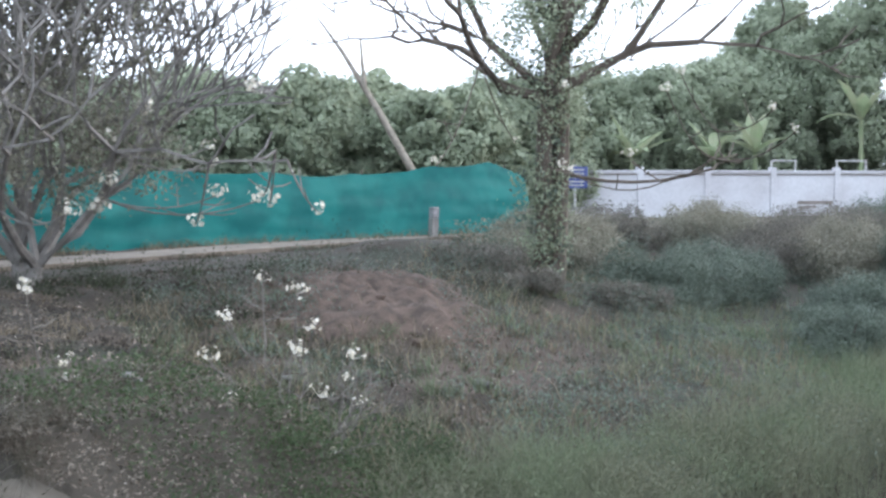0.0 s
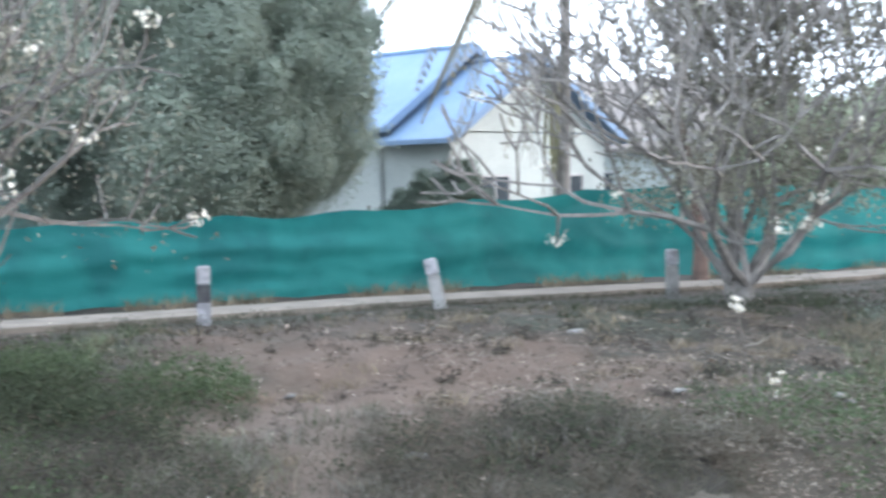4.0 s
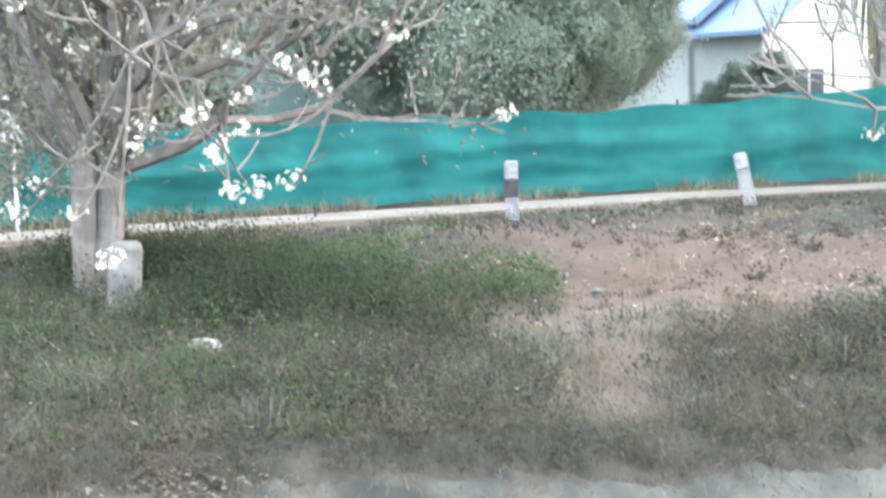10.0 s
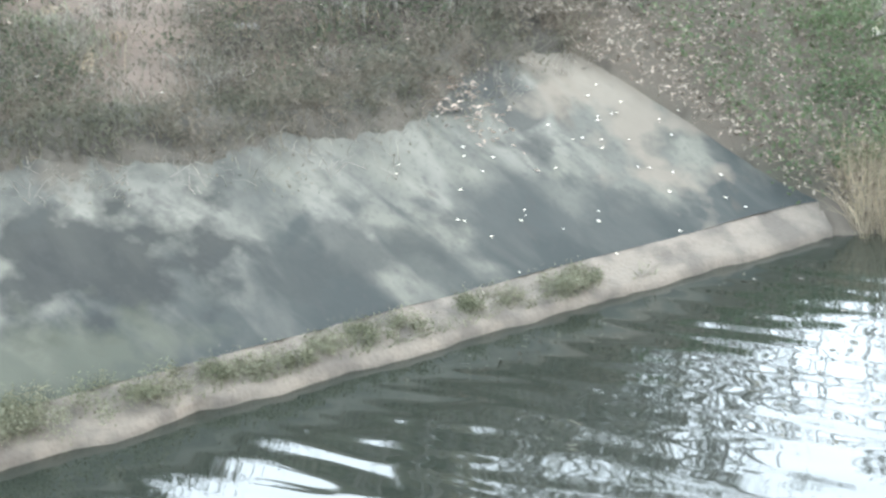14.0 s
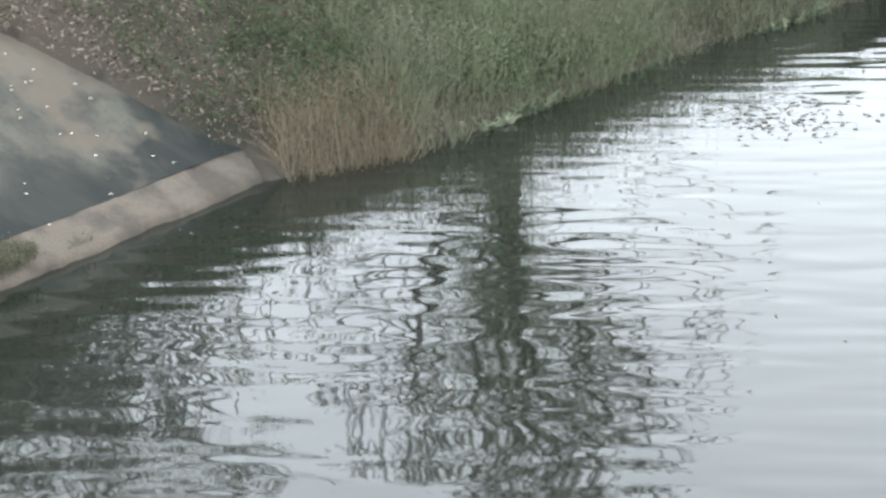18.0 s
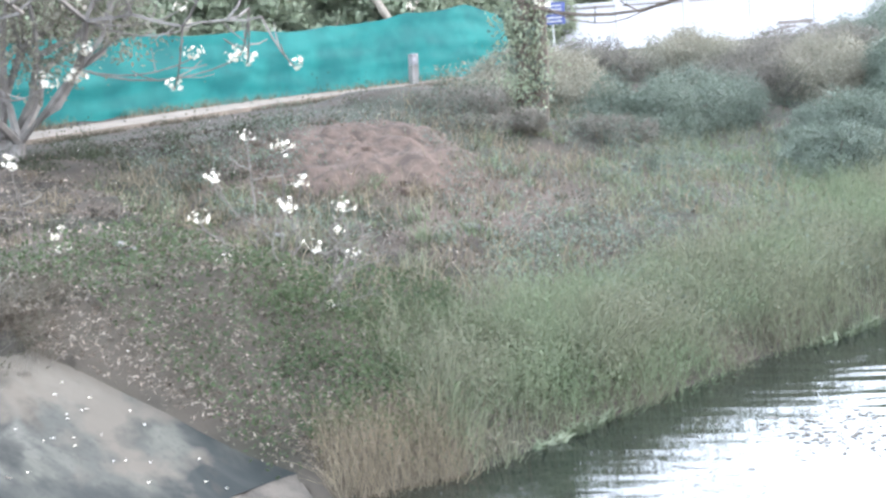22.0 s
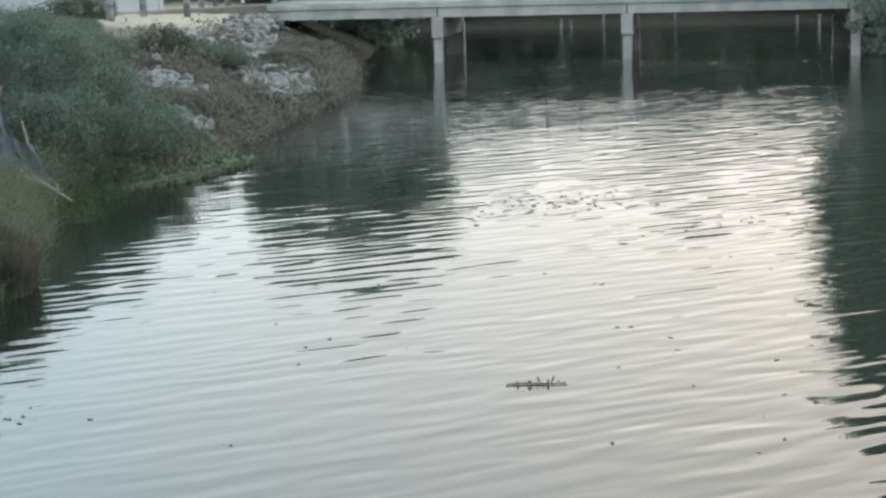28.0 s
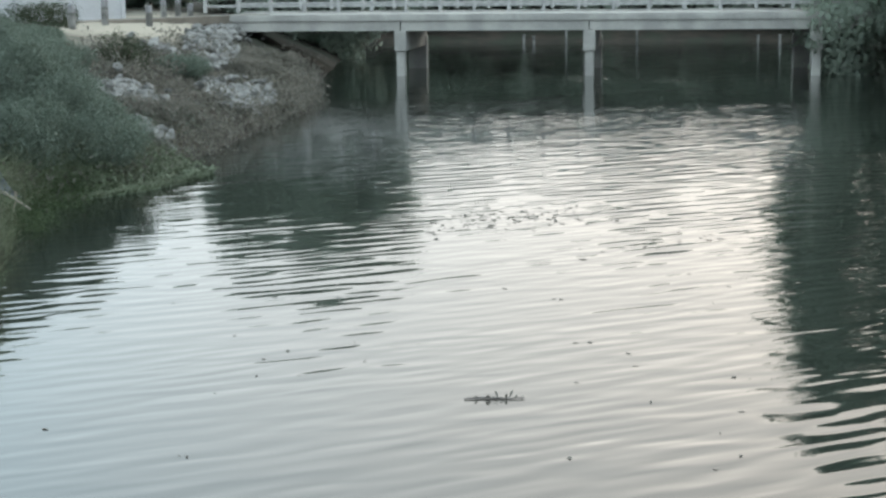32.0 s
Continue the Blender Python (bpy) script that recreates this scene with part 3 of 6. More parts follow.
def build_net():
    total = sum(math.dist(a, b) for a, b in zip(FENCE, FENCE[1:]))
    f = tagged(empty("net_fence", (*FENCE[3], 2.5)), "teal green shade net fence hung on thin poles", "fence")
    inv = f.matrix_world.inverted()
    nu, nv = int(total / 0.1), 22
    vs, fs = [], []
    for i in range(nu + 1):
        q = total * i / nu
        (x, y), d = along(FENCE, min(q, total - 1e-4))
        h = lerp_path(FENCE_H, q) - 0.09 * abs(math.sin(q * math.pi / 2.6)) + 0.04 * noise.noise(Vector((q, 0, 4)))
        for j in range(nv + 1):
            t = j / nv
            w = 0.10 * noise.noise(Vector((q * 0.45, t * 5.5, 1))) + 0.035 * noise.noise(Vector((q * 2.2, t * 9 + q * 0.6, 5)))
            w += 0.05 * math.sin(t * 9 + 2.0 * noise.noise(Vector((q * 0.2, 0, 8))))
            low = 0.06 + 0.06 * noise.noise(Vector((q * 1.3, 3, 3)))
            vs.append(inv @ Vector((x - d[1] * w, y + d[0] * w, 2.5 + low + (h - low) * t)))
    n = nv + 1
    for i in range(nu):
        for j in range(nv):
            fs.append((i * n + j, (i + 1) * n + j, (i + 1) * n + j + 1, i * n + j + 1))
    part("net", (vs, fs, True), M_NET, f)
    q = 0.4
    while q < total:
        (x, y), d = along(FENCE, q)
        h = lerp_path(FENCE_H, q) + 0.05
        p = inv @ Vector((x - d[1] * 0.16, y + d[0] * 0.16, 2.3))
        part("pole", tube([p, p + Vector((0.01, 0, h + 0.2))], [0.025, 0.022], 6), M_TRUNK, f)
        q += 2.6


build_net()


def guide_post(faded=False):
    e = empty("guide_post", (0, 0, 0))
    if faded:
        part("body", box_bm((0.2, 0.2, 0.67), (0, 0, 0.135), 0.015), M_STONE, e, "grey worn lower part")
        part("top", box_bm((0.204, 0.204, 0.28), (0, 0, 0.61), 0.025), M_POST, e)
        return tagged(e, "worn grey concrete guide post with a white top", "post", "guide posts along the lane")
    part("base", box_bm((0.2, 0.2, 0.40), (0, 0, 0.0)), M_POST, e)
    part("band", box_bm((0.206, 0.206, 0.27), (0, 0, 0.335)), M_BLACK, e, "black painted band")
    part("top", box_bm((0.2, 0.2, 0.28), (0, 0, 0.61), 0.025), M_POST, e)
    return tagged(e, "black and white painted concrete guide post", "post", "guide posts along the lane")


post = guide_post()
post.matrix_world = pose(-13.6, 20.1, 2.64, 0, 0, 30)
worn = guide_post(True)
worn.matrix_world = pose(-11.35, 23.6, 2.6, -5, -12, 20)
for x, y, tilt, turn in ((-8.35, 26.7, 0, 32), (-0.55, 41.0, 2, 35)):
    copy_thing(worn, pose(x, y, 2.6, tilt * 0.4, tilt, turn))

# ---- the bridge ----
B0 = Vector((32.5, 61.5, 0))
BD = Vector((0.743, -0.669, 0)).normalized()
B_ANG = math.degrees(math.atan2(BD.y, BD.x))


def bridge():
    b = empty("bridge", B0, B_ANG)     # local x along the deck, local y away from the camera
    length = 46.0
    part("deck", box_bm((length + 2.4, 6.0, 0.22), (length / 2 - 1.2, 3.0, 2.43), 0.02), M_BRIDGE, b)
    part("kerb", box_bm((length + 2.4, 0.25, 0.09), (length / 2 - 1.2, 0.15, 2.57), 0.02), M_BRIDGE, b)
    part("kerb", box_bm((length + 2.4, 0.25, 0.09), (length / 2 - 1.2, 5.85, 2.57), 0.02), M_BRIDGE, b)
    for k, (x0, x1) in enumerate(((-2.3, 5.9), (5.9, 13.9), (13.9, 23.2), (23.2, 32.0), (32.0, 40.0), (40.0, 46))):
        for y in (0.25, 1.6, 3.0, 4.4, 5.75):
            part("girder", box_bm((x1 - x0 - 0.04, 0.35, 0.42), ((x0 + x1) / 2, y, 2.11), 0.015), M_BRIDGE, b)
    for x in (5.9, 13.9, 23.2, 32.0, 40.0):
        part("cap_beam", box_bm((0.5, 6.1, 0.85), (x, 3.0, 1.47), 0.02), M_BRIDGE, b)
        part("pile", box_bm((0.38, 0.38, 3.4), (x, 0.25, -0.2), 0.02), M_BRIDGE, b)
        part("pile", box_bm((0.85, 0.5, 3.4), (x - 0.1, 5.7, -0.2), 0.03), M_BRIDGE, b)
    part("abutment", box_bm((0.6, 6.2, 2.3), (-2.1, 3.0, 0.75), 0.02), M_BRIDGE, b)
    for y in (0.15, 5.85):
        for k in range(-2, int(length / 1.46)):
            part("rail_post", box_bm((0.14, 0.14, 1.0), (0.3 + k * 1.46, y, 3.2), 0.012), M_WHITE, b)
        for z in (2.98, 3.32, 3.64):
            part("rail", box_bm((length + 2.7, 0.09, 0.10), (length / 2 - 1.35, y, z), 0.01), M_WHITE, b)
    return tagged(b, "low concrete road bridge on piles with white railings", "bridge")


bridge()
# ---- white boundary wall ----


def boundary_wall():
    a, b = Vector((4.2, 58.0, 0)), Vector((27.5, 65.0, 0))
    d = (b - a)
    ang = math.degrees(math.atan2(d.y, d.x))
    w = empty("boundary_wall", (a.x, a.y, 2.4), ang)
    L = d.length
    n = 9
    for k in range(n):
        x = L * (k + 0.5) / n
        part("panel", box_bm((L / n - 0.22, 0.12, 1.75), (x, 0, 0.88), 0.01), M_WALL, w)
        part("coping", box_bm((L / n - 0.2, 0.2, 0.08), (x, 0, 1.79), 0.01), M_WALL, w)
    for k in range(n + 1):
        part("pier", box_bm((0.24, 0.24, 1.95), (L * k / n, 0, 0.97), 0.015), M_WALL, w)
    part("dark_line", box_bm((L - 0.3, 0.03, 0.05), (L / 2, -0.075, 1.68), 0.0), M_DULLROOF, w, "dark line under the coping")
    part("stain", box_bm((1.5, 0.02, 0.12), (9.9, -0.066, 0.62), 0.0), M_DULLROOF, w, "dark damp streak")
    part("stain", box_bm((0.7, 0.02, 0.08), (9.6, -0.066, 0.45), 0.0), M_DULLROOF, w, "dark damp streak")
    for x, wd in ((8.57, 1.1), (11.45, 1.35)):
        part("top_rail", box_bm((wd, 0.06, 0.06), (x, 0, 2.2), 0.01), M_WHITE, w)
        for dx in (-wd / 2 + 0.05, wd / 2 - 0.05):
            part("rail_post", box_bm((0.06, 0.06, 0.4), (x + dx, 0, 2.02), 0.01), M_WHITE, w)
    return tagged(w, "white rendered boundary wall with piers and coping", "wall")


boundary_wall()


def leaf_cloud(centres, per, size, seed, aspect=2.2, heart=None):
    """many small leaf quads in clumps: verts, faces"""
    rng = np.random.default_rng(seed)
    vs, fs = [], []
    for c in centres:
        r = c[3]
        p = rng.normal(0, 0.45, (per, 3)) * r + np.array(c[:3])
        d = rng.normal(0, 1, (per, 3)) + [0, 0, -0.5]
        d /= np.linalg.norm(d, axis=1)[:, None]
        face = rng.normal(0, 1, (per, 3))
        if heart:                                     # leaves turn their faces outwards to the light
            w = p - np.array(heart)
            face = face * 0.6 + 1.5 * w / (np.linalg.norm(w, axis=1)[:, None] + 1e-6) + [0, 0, 0.5]
        e = np.cross(d, face)
        e /= np.linalg.norm(e, axis=1)[:, None]
        L = size * rng.uniform(0.6, 1.3, (per, 1))
        a, b = d * L, e * L / aspect
        o = len(vs)
        q = np.stack([p - a * 0.5, p + b * 0.5, p + a * 0.5, p - b * 0.5], 1).reshape(-1, 3)
        vs += q.tolist()
        fs += [(o + 4 * i, o + 4 * i + 1, o + 4 * i + 2, o + 4 * i + 3) for i in range(per)]
    return vs, fs


def leaf_shell(clumps, leaf, seed, cover=1.5, aspect=2.0, tilt=0.42, loose=0.3, droop=0.6):
    """leaves that clothe rounded clumps (x, y, z, radius) and face outwards; those inside a neighbouring clump are left out"""
    rng = np.random.default_rng(seed)
    C = np.array(clumps, float)
    out = []
    for i, (cx, cy, cz, r) in enumerate(C):
        n = int(cover * 4 * math.pi * r * r / (0.5 * leaf * leaf / aspect))
        d = rng.normal(0, 1, (n, 3))
        d /= np.linalg.norm(d, axis=1)[:, None]
        ph = rng.uniform(0, 6.28, 3)
        lump = 1 + 0.10 * np.sin(d[:, 0] * 5 + ph[0]) + 0.10 * np.sin(d[:, 1] * 6 + ph[1]) + 0.08 * np.sin(d[:, 2] * 7 + ph[2])
        far = np.where(rng.uniform(0, 1, n) < loose, rng.uniform(0.95 if loose < 0.4 else 0.5, 1.45, n), 1 - 0.15 * rng.uniform(0, 1, n) ** 2)
        p = np.array([cx, cy, cz]) + d * (r * lump * far)[:, None]
        near = C[np.linalg.norm(C[:, :3] - C[i, :3], axis=1) < r + C[:, 3]]
        gap = np.linalg.norm(p[:, None, :] - near[None, :, :3], axis=2) / near[None, :, 3]
        ok = (gap < 0.8).sum(1) <= (gap[:, :] < 0.8)[:, np.linalg.norm(near[:, :3] - C[i, :3], axis=1) < 1e-6].sum(1)
        out.append(np.column_stack([p, d])[ok])
    A = np.concatenate(out)
    n = len(A)
    p, nrm = A[:, :3], A[:, 3:] + rng.normal(0, tilt, (n, 3)) + [0, 0, 0.35]
    a = np.cross(nrm, rng.normal(0, 1, (n, 3)) + np.cross(nrm, [0, 0, -droop]) * 1.5)
    a /= np.linalg.norm(a, axis=1)[:, None] + 1e-9
    b = np.cross(nrm, a)
    b /= np.linalg.norm(b, axis=1)[:, None] + 1e-9
    L = leaf * rng.uniform(0.6, 1.3, (n, 1))
    a, b = a * L * 0.5, b * L * 0.5 / aspect
    return np.stack([p - a, p + b, p + a, p - b], 1).reshape(-1, 3), ()


def leafy_tree(name, label, at, height, radius, clumps, cover, leaf, material, seed, low=0.25, trunk_r=0.22, category="tree"):
    rng = random.Random(seed)
    x, y = at
    z = land_at(x, y)
    e = empty(name, (x, y, z - 0.05))
    top = height * 0.62
    shapes = [tube([(0, 0, 0), (0.1, 0.05, top * 0.35), (-0.05, 0.1, top * 0.7), (0.1, 0, top)], [trunk_r, trunk_r * 0.8, trunk_r * 0.6, trunk_r * 0.3], 8)]
    cs = []
    for k in range(clumps):
        a = rng.uniform(0, 2 * math.pi)
        v = rng.uniform(-1, 1)
        rr = rng.uniform(0.35, 1.0) ** 0.5
        hz = low * height + (1 - low) * height * (0.5 + 0.5 * v * rr)
        w = math.sqrt(max(0.0, 1 - (v * rr) ** 2)) * radius * rng.uniform(0.55, 1.08)
        c = (w * math.cos(a), w * math.sin(a), hz - radius * 0.1)
        cs.append((*c, radius * rng.uniform(0.13, 0.28)))
        if k % 4 == 0:
            z0 = min(top * rng.uniform(0.35, 0.95), c[2] * 0.9)
            m = (c[0] * 0.5 + rng.uniform(-0.2, 0.2), c[1] * 0.5, (z0 + c[2]) / 2 + 0.2)
            shapes.append(tube([(0, 0, z0), m, c], [trunk_r * 0.35, trunk_r * 0.22, 0.02], 5))
    for k in range(clumps // 3):                      # sprays that stand out of the crown
        a, v = rng.uniform(0, 2 * math.pi), rng.uniform(-0.8, 0.9)
        w = math.sqrt(1 - v * v) * radius * rng.uniform(0.95, 1.22)
        cs.append((w * math.cos(a), w * math.sin(a), low * height + (1 - low) * height * (0.5 + 0.5 * v) - radius * rng.uniform(0.0, 0.25), radius * rng.uniform(0.06, 0.13)))
    part("trunk", joined(shapes), M_TRUNK, e)
    part("crown", leaf_shell(cs, leaf, seed, cover), material, e)
    inner = [(*c[:3], c[3] * 0.8) for c in cs]
    tagged(part("inner_foliage", leaf_cloud(inner, 60, min(leaf * 2.2, 0.42), seed + 1, 1.5), material, e), kind="stuff")
    return tagged(e, label, category)


leafy_tree("mango_tree", "large dark leafy mango tree behind the net fence", (-20.8, 29.6), 9.6, 3.8, 260, 1.25, 0.09, M_LEAF, 3, low=0.10, trunk_r=0.3)
leafy_tree("mango_tree", "tall dark leafy tree behind the net fence", (-22.8, 30.8), 11.5, 3.9, 260, 1.25, 0.09, M_LEAF, 4, low=0.26, trunk_r=0.3)


def gable_roof(length, run, rise, at, thick=0.12, over=0.45):
    """two tiled planes along local x with ribs, a ridge at y = 0; the front eave is at -run"""
    shapes = []
    n = int(length / 0.12)
    for sgn in (-1, 1):
        vs, fs = [], []
        for i in range(n + 1):
            x = at[0] + length * i / n
            b = 0.035 * (i % 2)
            for k in range(3):
                t = k / 2
                y = sgn * (run + over) * t
                z = rise * (1 - t * (run + over) / run) + b
                vs += [Vector((x, at[1] + y, at[2] + z)), Vector((x, at[1] + y, at[2] + z - thick - b))]
        for i in range(n):
            for k in range(2):
                a0, a1 = i * 6 + k * 2, (i + 1) * 6 + k * 2
                fs += [(a0, a1, a1 + 2, a0 + 2), (a0 + 1, a0 + 3, a1 + 3, a1 + 1)]
            fs.append((i * 6 + 4, i * 6 + 5, i * 6 + 11, i * 6 + 10))
        fs += [(0, 2, 3, 1), (2, 4, 5, 3), (n * 6, n * 6 + 1, n * 6 + 3, n * 6 + 2), (n * 6 + 2, n * 6 + 3, n * 6 + 5, n * 6 + 4)]
        shapes.append((vs, fs))
    return shapes


def barge(at, run, rise, over, parent, material):
    for sgn in (-1, 1):
        L = math.hypot(run + over, rise * (run + over) / run)
        ang = math.degrees(math.atan2(rise, run))
        part("bargeboard", box_bm((0.08, L, 0.24), (at[0], at[1] + sgn * (run + over) / 2, at[2] + rise * (1 - (run + over) / (2 * run)) - 0.02), 0.01, 0, (-sgn * ang, 0)), material, parent)


def pediment(x, run, rise, z, y0=0.0):
    bm = bmesh.new()
    q = [bm.verts.new((x + dx, y0 + y, z + h)) for dx in (0, 0.18) for y, h in ((-run, 0), (run, 0), (0, rise))]
    bm.faces.new(q[:3])
    bm.faces.new(q[3:][::-1])
    for i in range(3):
        j = (i + 1) % 3
        bm.faces.new((q[i], q[i + 3], q[j + 3], q[j]))
    bmesh.ops.recalc_face_normals(bm, faces=bm.faces[:])
    return bm


def house(at, turn):
    """ridge along local x; the gable end at x = 0 and the front eave at -y face the lane"""
    h = empty("house", at, turn)
    run = 3.3
    for k, (x0, L, ze, rise) in enumerate(((0.0, 3.0, 3.72, 2.1), (2.7, 7.5, 4.12, 2.2))):
        for s, shape in zip("ab", gable_roof(L + (0.5 if k == 0 else 0.3), run, rise, (x0 - 0.5, 0, ze))):
            part("roof_slope", shape, M_ROOF, h, "blue ribbed roof tiles")
        part("ridge", tube([(x0 - 0.5, 0, ze + rise + 0.03), (x0 + L, 0, ze + rise + 0.03)], [0.1, 0.1], 8), M_ROOF, h)
        barge((x0 - 0.52, 0, ze), run, rise, 0.45, h, M_ROOF)
        part("gable", pediment(x0, run, rise - 0.1, ze - 0.06), M_HOUSE, h)
        for y in (-run + 0.1, run - 0.1):
            part("wall", box_bm((L, 0.18, ze - 0.1), (x0 + L / 2, y, (ze - 0.1) / 2), 0.01), M_HOUSE, h)
        part("wall", box_bm((0.18, 2 * run - 0.4, ze - 0.1), (x0 + 0.09, 0, (ze - 0.1) / 2), 0.01), M_HOUSE, h)
    for y, z, w, hh, x in ((-1.6, 1.9, 1.2, 1.0, 0.0), (1.6, 1.9, 1.2, 1.0, 0.0)):
        win = part("window", box_bm((0.04, w, hh), (x - 0.005, y, z), 0.0), M_GLASS, h)
        for dy in (-w / 2, 0, w / 2):
            part("window_frame", box_bm((0.08, 0.07, hh + 0.07), (x - 0.02, y + dy, z), 0.005), M_WHITE, win)
        for dz in (-hh / 2, hh / 2):
            part("window_frame", box_bm((0.08, w + 0.07, 0.07), (x - 0.022, y, z + dz), 0.005), M_WHITE, win)
    part("vent", box_bm((1.5, 0.06, 0.25), (1.4, -run - 0.0, 3.35), 0.01), M_DULLROOF, h, "dark louvred vent under the eave")
    return tagged(h, "cream single-storey house with a stepped blue tiled gable roof", "house")


house((-17.7, 43.2, 2.4), 159.8)


def by(bearing, dist):
    """plan position at a bearing (degrees left of +y) and distance from the viewpoint"""
    a = radians(bearing)
    return -math.sin(a) * dist, math.cos(a) * dist


# ---- frangipani trees ----


def flower_mesh(seed):
    """one inflorescence: a forked stalk that carries five-petalled flowers"""
    rng = random.Random(seed)
    vs, fs = [Vector((0, 0, -0.1)), Vector((0.012, 0, -0.1)), Vector((0, 0.012, -0.1))], [(0, 1, 2)]
    for k in range(8 + seed % 4):
        d = Vector((rng.gauss(0, 1), rng.gauss(0, 1), rng.gauss(0.5, 0.7))).normalized()
        c = d * rng.uniform(0.07, 0.21)
        c.z *= 0.7
        a = d.orthogonal().normalized()
        b = d.cross(a)
        w0 = rng.uniform(0, 6)
        R = rng.uniform(0.04, 0.056)
        m = len(vs)
        vs += [c, c - d * 0.012 + a * 0.006]
        fs.append((0, 1, m + 1, m))
        for i in range(5):
            w = w0 + i * 1.2566
            t = a * math.cos(w) + b * math.sin(w)
            s = d.cross(t)
            o = len(vs)
            vs += [c + t * R * 0.6 + s * R * 0.42 + d * R * 0.25, c + t * R * 1.05 + d * R * 0.3, c + t * R * 0.6 - s * R * 0.34 + d * R * 0.25]
            fs.append((m, o, o + 1, o + 2))
    return mesh_of("flower_cluster", vs, fs, M_PETAL)


FLOWERS = [flower_mesh(k) for k in range(5)]


def bend(p0, p1, sag, r0, r1, n=6, sides=5, lean=None):
    p0, p1 = Vector(p0), Vector(p1)
    d = p1 - p0
    pts, rad = [], []
    side = lean or Vector((0, 0, 0))
    for i in range(n + 1):
        t = i / n
        q = p0 + d * t
        q += Vector((0, 0, -1)) * sag * 4 * t * (1 - t) + side * math.sin(math.pi * t)
        pts.append(q)
        rad.append(r0 + (r1 - r0) * t)
    return tube(pts, rad, sides), pts


def frangipani(label, at, z, trunk_h, trunk_r, forks, reach, depth, seed, tips, bloom=0.12, rise=0.30, khaki=0, shrink=0.8, stems=1, size=1.0, vine=0, leader=0.0, bark=None, core=9.0, cloud=(), leaves=None, stub=0.0085, limbs=()):
    rng = random.Random(seed)
    e = empty("frangipani_tree", (at[0], at[1], z))
    wood, twigs, ends, nodes, mids = [], [], [], [], []

    def grow(p, d, r, L, k):
        q = p + d * L
        mid = p + d * L * 0.5 + Vector((rng.gauss(0, 1), rng.gauss(0, 1), rng.gauss(-0.4, 0.6))) * L * 0.07
        (wood if k < 2 else twigs).append(tube([p, mid, q], [r, r * 0.88, r * 0.78], 6 if k < 2 else 4, False))
        nodes.append(q)
        if 2 <= k <= 4:
            mids.append(q)
        if k >= depth:
            ends.append((q, d))
            return
        n = 3 if rng.random() < 0.22 else 2
        w0 = rng.uniform(0, 6.28)
        a = d.orthogonal().normalized()
        b = d.cross(a)
        for i in range(n):
            w = w0 + i * 6.28 / n + rng.uniform(-0.4, 0.4)
            sp = rng.uniform(0.42, 0.85)
            nd = (d * math.cos(sp) + (a * math.cos(w) + b * math.sin(w)) * math.sin(sp) + Vector((0, 0, rise * (0.5 if k < 2 else 1)))).normalized()
            if nd.z < -0.25:
                nd.z = -0.25
                nd.normalize()
            grow(q, nd, max(r * rng.uniform(0.62, 0.74), stub * size), L * rng.uniform(shrink - 0.12, shrink + 0.06), k + 1)

    for s in range(stems):
        o = Vector((rng.uniform(-0.25, 0.25), rng.uniform(-0.25, 0.25), 0)) if stems > 1 else Vector((0, 0, 0))
        top = o * 1.6 + Vector((rng.uniform(-0.12, 0.12), rng.uniform(-0.12, 0.12), trunk_h * rng.uniform(0.85, 1.1)))
        wood.append(tube([o + Vector((0, 0, -0.25)), o + Vector((0, 0, 0.1)), (o + top) / 2 + Vector((rng.uniform(-0.06, 0.06), 0, 0)), top], [trunk_r * 1.35, trunk_r * 1.1, trunk_r, trunk_r * 0.9], 9))
        for i in range(forks):
            w = 6.283 * i / forks + rng.uniform(-0.35, 0.35) + s
            tilt = rng.uniform(0.3, 1.25)
            grow(top, Vector((math.cos(w) * math.sin(tilt), math.sin(w) * math.sin(tilt), math.cos(tilt))), trunk_r * 0.62, reach * 0.30 * rng.uniform(0.85, 1.15), 0)
    for p0, p1, r, k in limbs:                       # single boughs that leave the crown
        shape, pts = bend(p0, p1, 0.08 * (Vector(p1) - Vector(p0)).length, r, r * 0.6, 6, 6)
        wood.append(shape)
        for i in (3, 4, 5, 6):
            d = (pts[6] - pts[0]).normalized()
            grow(pts[i], (d + Vector((rng.gauss(0, 0.5), rng.gauss(0, 0.5), rng.uniform(-0.1, 0.7)))).normalized(), r * 0.55, reach * 0.11, k)
    if leader:
        pts = [top + Vector((0.08 * math.sin(k * 1.7), 0.06 * math.cos(k * 2.1), leader * k / 6)) for k in range(7)]
        wood.append(tube(pts, [trunk_r * (0.85 - 0.1 * k) for k in range(7)], 8))
        for k in range(2, 7):
            for i in range(2):
                w = rng.uniform(0, 6.28)
                tilt = rng.uniform(0.5, 1.2)
                grow(pts[k], Vector((math.cos(w) * math.sin(tilt), math.sin(w) * math.sin(tilt), math.cos(tilt))), trunk_r * 0.35, reach * 0.2, 2)
    blooms = []
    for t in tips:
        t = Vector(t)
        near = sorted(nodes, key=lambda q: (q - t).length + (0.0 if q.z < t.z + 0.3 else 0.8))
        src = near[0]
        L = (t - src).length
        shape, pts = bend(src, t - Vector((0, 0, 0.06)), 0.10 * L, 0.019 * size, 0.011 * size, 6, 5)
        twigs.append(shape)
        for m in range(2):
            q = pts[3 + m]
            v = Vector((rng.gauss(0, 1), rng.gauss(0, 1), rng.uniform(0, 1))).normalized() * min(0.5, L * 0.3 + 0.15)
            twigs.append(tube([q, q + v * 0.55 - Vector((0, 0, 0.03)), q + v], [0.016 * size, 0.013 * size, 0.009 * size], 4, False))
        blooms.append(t)
